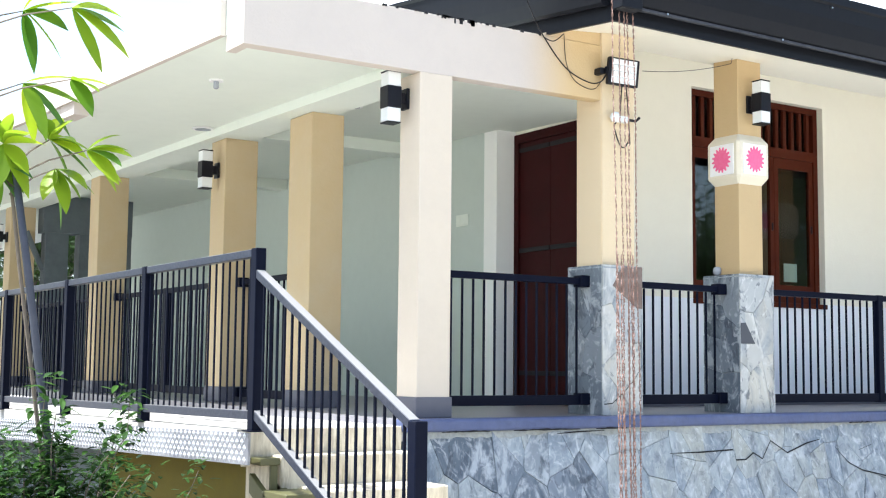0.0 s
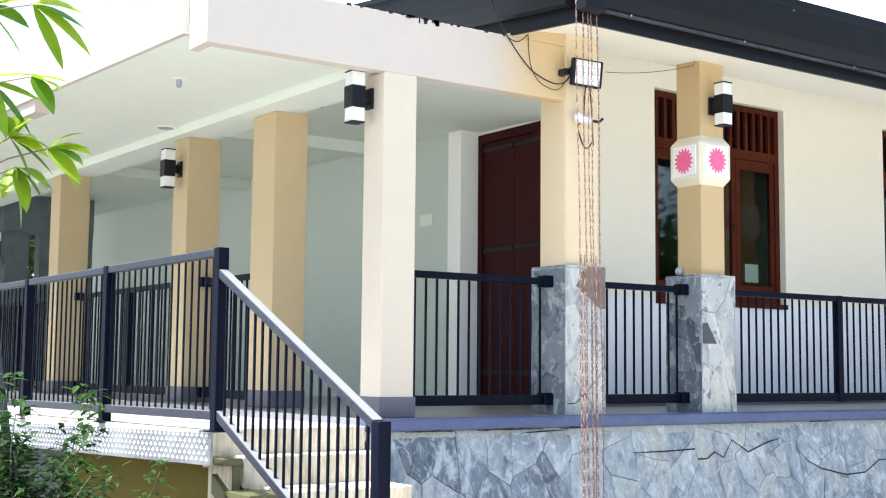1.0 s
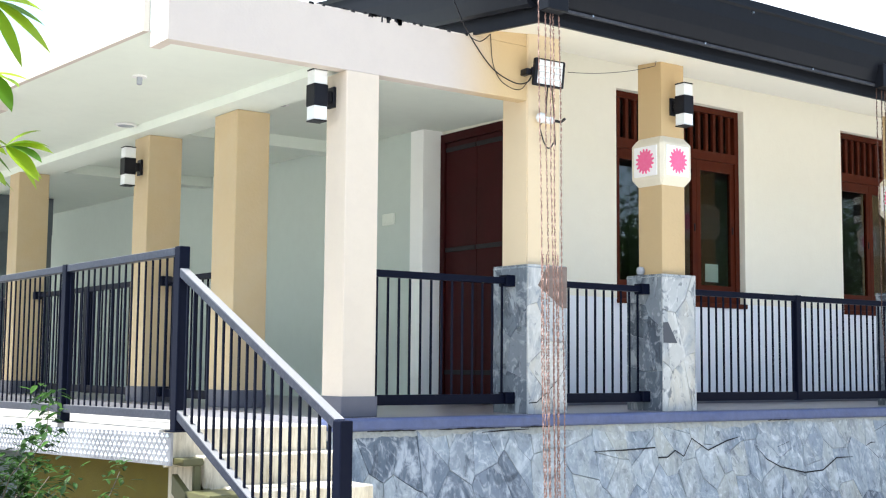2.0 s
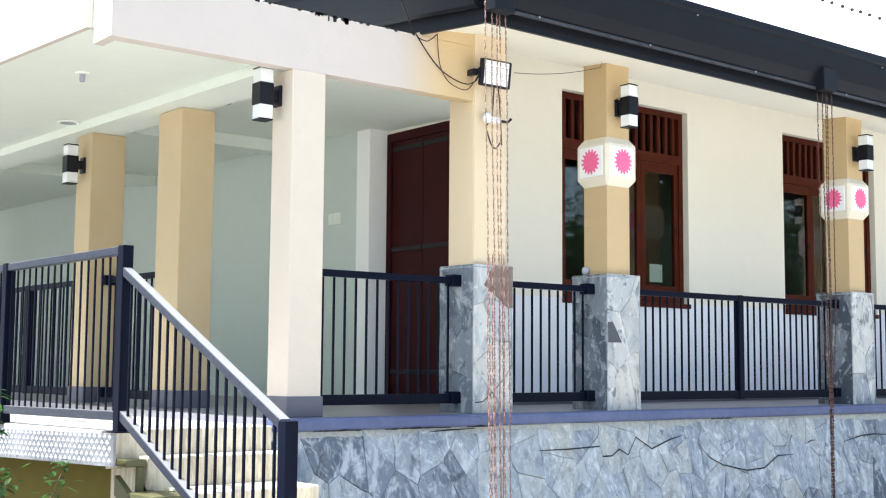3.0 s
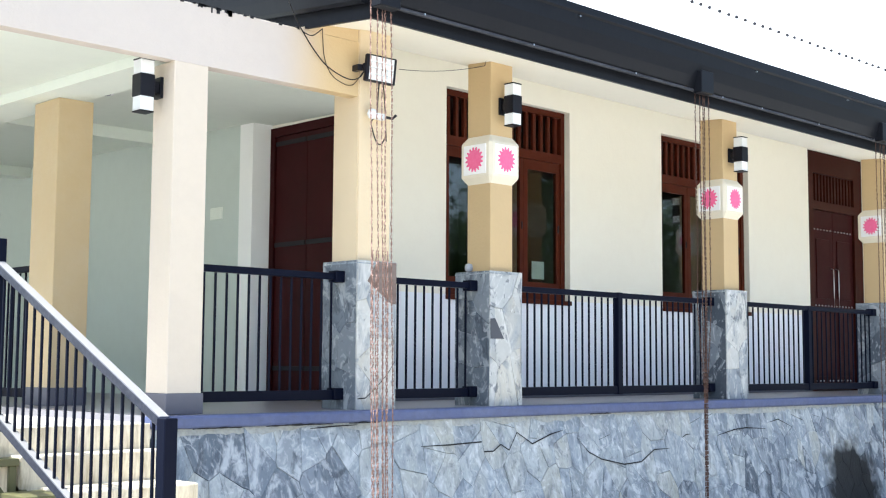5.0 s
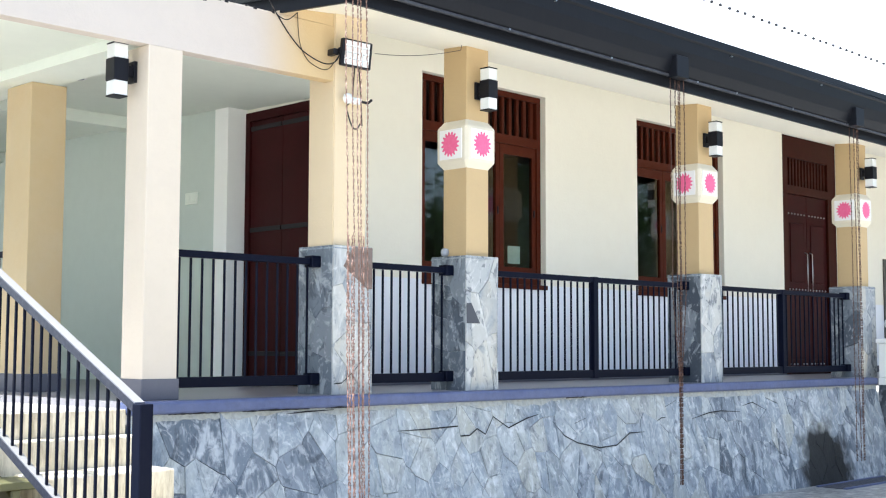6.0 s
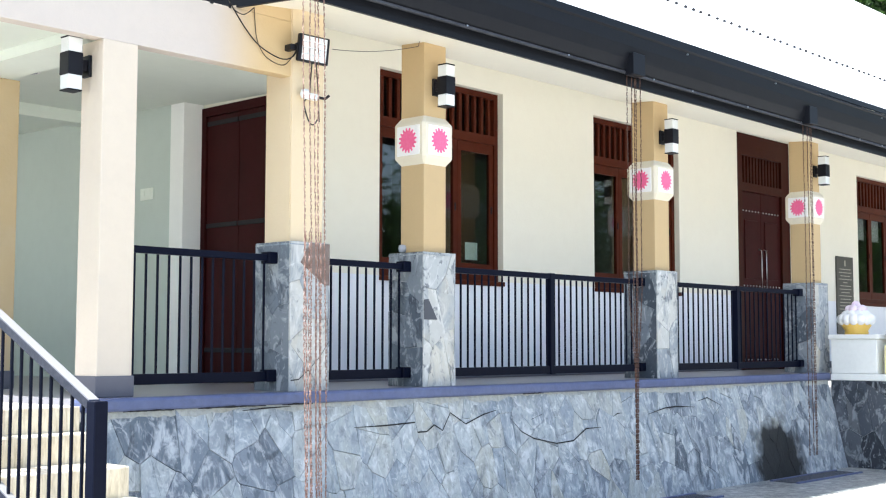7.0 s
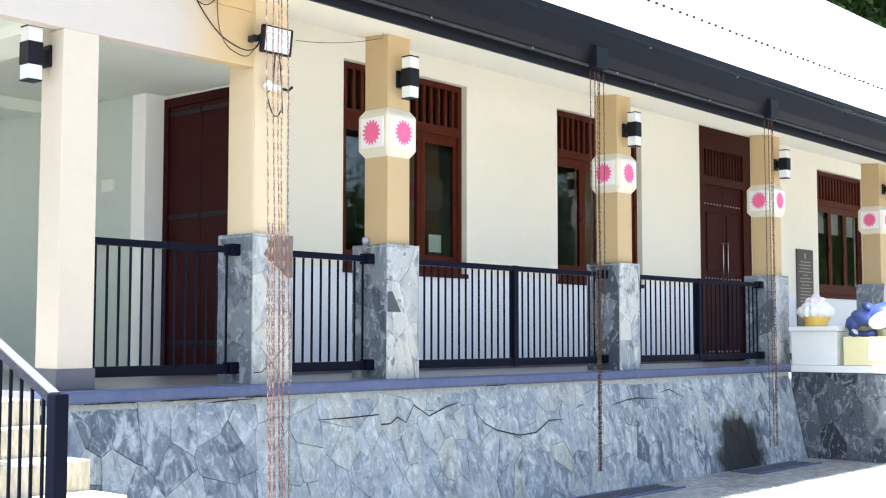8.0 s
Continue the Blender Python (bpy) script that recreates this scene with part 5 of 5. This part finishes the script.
# ================= plants =================
def leaf_into(bm, base, direction, length, width, droop, normal):
    """One bent, pointed leaf of two rows of quads."""
    d = direction.normalized()
    side = d.cross(normal)
    side = side.normalized() if side.length > 1e-3 else Vector((1, 0, 0))
    up = side.cross(d)
    rows = []
    for k, wd in ((0.0, 0.05), (0.08, 0.34), (0.2, 0.72), (0.36, 0.96), (0.54, 1.0), (0.72, 0.80), (0.87, 0.46), (0.95, 0.18), (1.0, 0.02)):
        c = base + d * length * k - Vector((0, 0, droop * length * k * k))
        rows.append([bm.verts.new(c - side * width * wd / 2 + up * 0.12 * width * wd), bm.verts.new(c), bm.verts.new(c + side * width * wd / 2 + up * 0.12 * width * wd)])
    for a, b in zip(rows, rows[1:]):
        bm.faces.new((a[0], a[1], b[1], b[0]))
        bm.faces.new((a[1], a[2], b[2], b[1]))


def sapling(at):
    tr = thing("sapling", "young tree with large glossy leaves tied to a stake", "young tree", at=at)
    rng = random.Random(12)
    trunk = [(0.10, 0.05, 0), (-0.02, 0.05, 1.1), (-0.16, 0.05, 2.0), (-0.225, 0.04, 2.45), (-0.38, 0.02, 2.75), (-0.43, 0.02, 3.2), (-0.45, 0.02, 3.6)]
    part("trunk", tube(bmesh.new(), trunk, 0.012, 7, 0.006), M_BARK, tr, smooth=True)
    bm = bmesh.new()
    tw = bmesh.new()
    right = Vector((0.84, -0.54, 0))
    ahead = Vector((0.54, 0.84, 0))
    # tufts of leaves at the tips of short twigs: height, reach, depth, leaves, length, first and last angle
    for h, out, dep, n, ln, a0, a1 in ((3.27, 0.18, 0.0, 4, 0.30, -75, 35), (3.28, -0.04, 0.1, 6, 0.27, -110, 60), (2.89, 0.0, 0.0, 5, 0.29, -80, 25), (2.90, 0.20, -0.05, 3, 0.20, -60, 10),
                                       (2.62, 0.10, 0.05, 10, 0.20, -60, 120), (2.58, -0.05, -0.05, 8, 0.21, -150, 120), (2.56, 0.26, 0.0, 7, 0.22, -65, 40), (2.48, 0.12, 0.08, 6, 0.20, -100, 10),
                                       (2.52, -0.12, 0.0, 6, 0.22, -120, 0), (3.60, 0.0, 0.05, 6, 0.28, -60, 60)):
        stem = Vector((-0.225 if h < 2.8 else -0.41, 0.03, min(h - 0.14, 2.46) if h < 2.8 else h - 0.14))
        tip = Vector((-0.19, 0.0, h)) + right * out * 1.25 + ahead * dep
        tube(tw, [stem, stem.lerp(tip, 0.5) + Vector((0, 0, 0.02)), tip], 0.006, 5, 0.003)
        for k in range(n):
            a = radians(a0 + (a1 - a0) * (k + 0.5) / n + rng.uniform(-12, 12))
            dr = right * math.cos(a) + Vector((0, 0, math.sin(a))) + ahead * rng.uniform(-0.7, 0.5)
            leaf_into(bm, tip, dr, ln * rng.uniform(0.85, 1.2), 0.095 * rng.uniform(0.8, 1.2), rng.uniform(0.1, 0.45), Vector((rng.uniform(-0.5, 0.5), rng.uniform(-0.9, -0.1), 1)))
    tagged(part("branching", tw, M_BARK, tr), kind="stuff")
    part("leaves", bm, M_LEAF, tr, "large glossy bright green leaves", smooth=True)


def shrub(at, label, seed, sprays, height, leaf, lean=(0, 0)):
    sh = thing("shrub", label, "shrub", "shrubs by the deck", at)
    rng = random.Random(seed)
    bm, tw = bmesh.new(), bmesh.new()
    for s in range(sprays):
        a = rng.uniform(0, 6.283)
        reach = rng.uniform(0.1, 0.5)
        h = height * rng.uniform(0.45, 1.0)
        tip = Vector((math.cos(a) * reach + lean[0], math.sin(a) * reach + lean[1], h))
        pts = [Vector((0, 0, 0)).lerp(tip, k / 6) + Vector((rng.uniform(-0.03, 0.03), rng.uniform(-0.03, 0.03), 0.12 * math.sin(k / 6 * 3.1))) for k in range(7)]
        tube(tw, pts, 0.008, 4, 0.002)
        for k in range(2, 7):
            for q in range(22):
                b = rng.uniform(0, 6.283)
                d = Vector((math.cos(b), math.sin(b), rng.uniform(-0.4, 0.8)))
                leaf_into(bm, pts[k] + Vector((rng.uniform(-0.06, 0.06), rng.uniform(-0.06, 0.06), rng.uniform(-0.08, 0.08))), d, leaf * rng.uniform(0.6, 1.3), leaf * 0.42, rng.uniform(0, 0.5), Vector((0.2, 0.1, 1)))
    tagged(part("branching", tw, M_BARK, sh), kind="stuff")
    part("leaves", bm, M_BUSH, sh, "small mid-green leaves")


def tree(at, height, spread, seed, n_clumps, label, group, low=0.42, big=1.0):
    tr = thing("tree", label, "tree", group, at)
    rng = random.Random(seed)
    bm = bmesh.new()
    fork = height * low
    tube(bm, [(0, 0, 0), (0.08, 0.05, fork * 0.5), (0, 0, fork)], height * 0.028, 8, height * 0.018)
    tips = []
    for k in range(7):
        a = 6.283 * k / 7 + rng.uniform(-0.3, 0.3)
        r = spread * rng.uniform(0.45, 0.9)
        tip = Vector((math.cos(a) * r, math.sin(a) * r, height * rng.uniform(low + 0.2, 0.95)))
        tube(bm, [(0, 0, fork * 0.95), Vector((0, 0, fork)).lerp(tip, 0.5) + Vector((0, 0, 0.25)), tip], height * 0.013, 6, height * 0.004)
        tips.append(tip)
    part("trunk", bm, M_BARK, tr, smooth=True)
    bm = bmesh.new()
    for k in range(n_clumps):
        t = rng.choice(tips)
        c = Vector((0, 0, fork)).lerp(t, rng.uniform(0.55, 1.12)) + Vector([rng.gauss(0, spread * 0.17) for _ in range(3)])
        for q in range(16):
            d = Vector([rng.gauss(0, 1) for _ in range(3)])
            leaf = rng.uniform(0.14, 0.26) * big
            p = c + Vector([rng.gauss(0, 0.22) for _ in range(3)])
            s = d.cross(Vector((0.3, 0.2, 1))).normalized() * leaf * 0.28
            d = d.normalized() * leaf
            vs = [bm.verts.new(p - s * 0.2), bm.verts.new(p + d * 0.5 - s), bm.verts.new(p + d), bm.verts.new(p + d * 0.5 + s)]
            bm.faces.new(vs)
    part("crown", bm, M_TREE, tr, "dense uneven green crown")


sapling((-4.46, -1.16, G))
sk = thing("plant_stake", "slim dark stake leaning by the young tree", "stake", at=(-4.36, -1.18, G))
part("pole", tube(bmesh.new(), [(0.07, 0, 0), (-0.105, 0.0, 1.13), (-0.235, 0.0, 1.97), (-0.325, 0.0, 2.52)], 0.023, 8, 0.018), M_STAKE, sk, smooth=True)
shrub((-4.58, -1.35, G), "leafy green shrub below the young tree", 3, 60, 1.15, 0.06)
shrub((-4.35, -1.10, G), "leafy green shrub sending up a bright spray", 5, 12, 1.45, 0.07, (0.12, -0.05))
shrub((-4.72, -0.9, G), "leafy green shrub at the deck's foot", 8, 55, 1.15, 0.06)
shrub((-3.95, -0.9, G), "low leafy green shrub before the olive wall", 11, 7, 0.95, 0.06, (0.1, 0))
for i, (x, y, h, s) in enumerate(((43, 12, 20, 6), (50, 14, 22, 6.5), (44, 20, 21, 6.5))):
    tree((x, y, G), h, s, 40 + i, 2200, "tall leafy green tree behind the building", "trees behind", big=1.5)
for i, (x, y, h, s) in enumerate(((-3.8, 28, 6, 3), (3.0, 27, 7, 3), (-8.0, 27, 8, 3.5))):
    tree((x, y, G), h, s, 60 + i, 700, "leafy green tree beyond the side verandah", "trees beyond the verandah")
for i, (x, y, h, s) in enumerate(((8, -21, 10, 5), (17, -19, 11, 5), (24, -17, 10, 5), (31, -15, 11, 5), (39, -12, 11, 5.5), (-2, -25, 11, 5), (47, -8, 11, 5.5), (55, -3, 12, 6), (44, -18, 12, 6))):
    tree((x, y, G), h, s, 80 + i, 1500, "leafy green tree across the yard", "trees across the yard", low=0.16)
# unseen trees, added to block light reaching the wing from the left
for i, (x, y, h, s) in enumerate(((-13, 1, 9, 4), (-11.5, 9, 10, 4.5), (-10, 15, 10, 4.5), (-10.5, 21, 10, 4.5), (-16, -6, 10, 4.5))):
    tree((x, y, G), h, s, 120 + i, 900 if 5 < y < 25 else 300, "unseen leafy tree added on the garden side to shade the wing", "trees on the garden side")
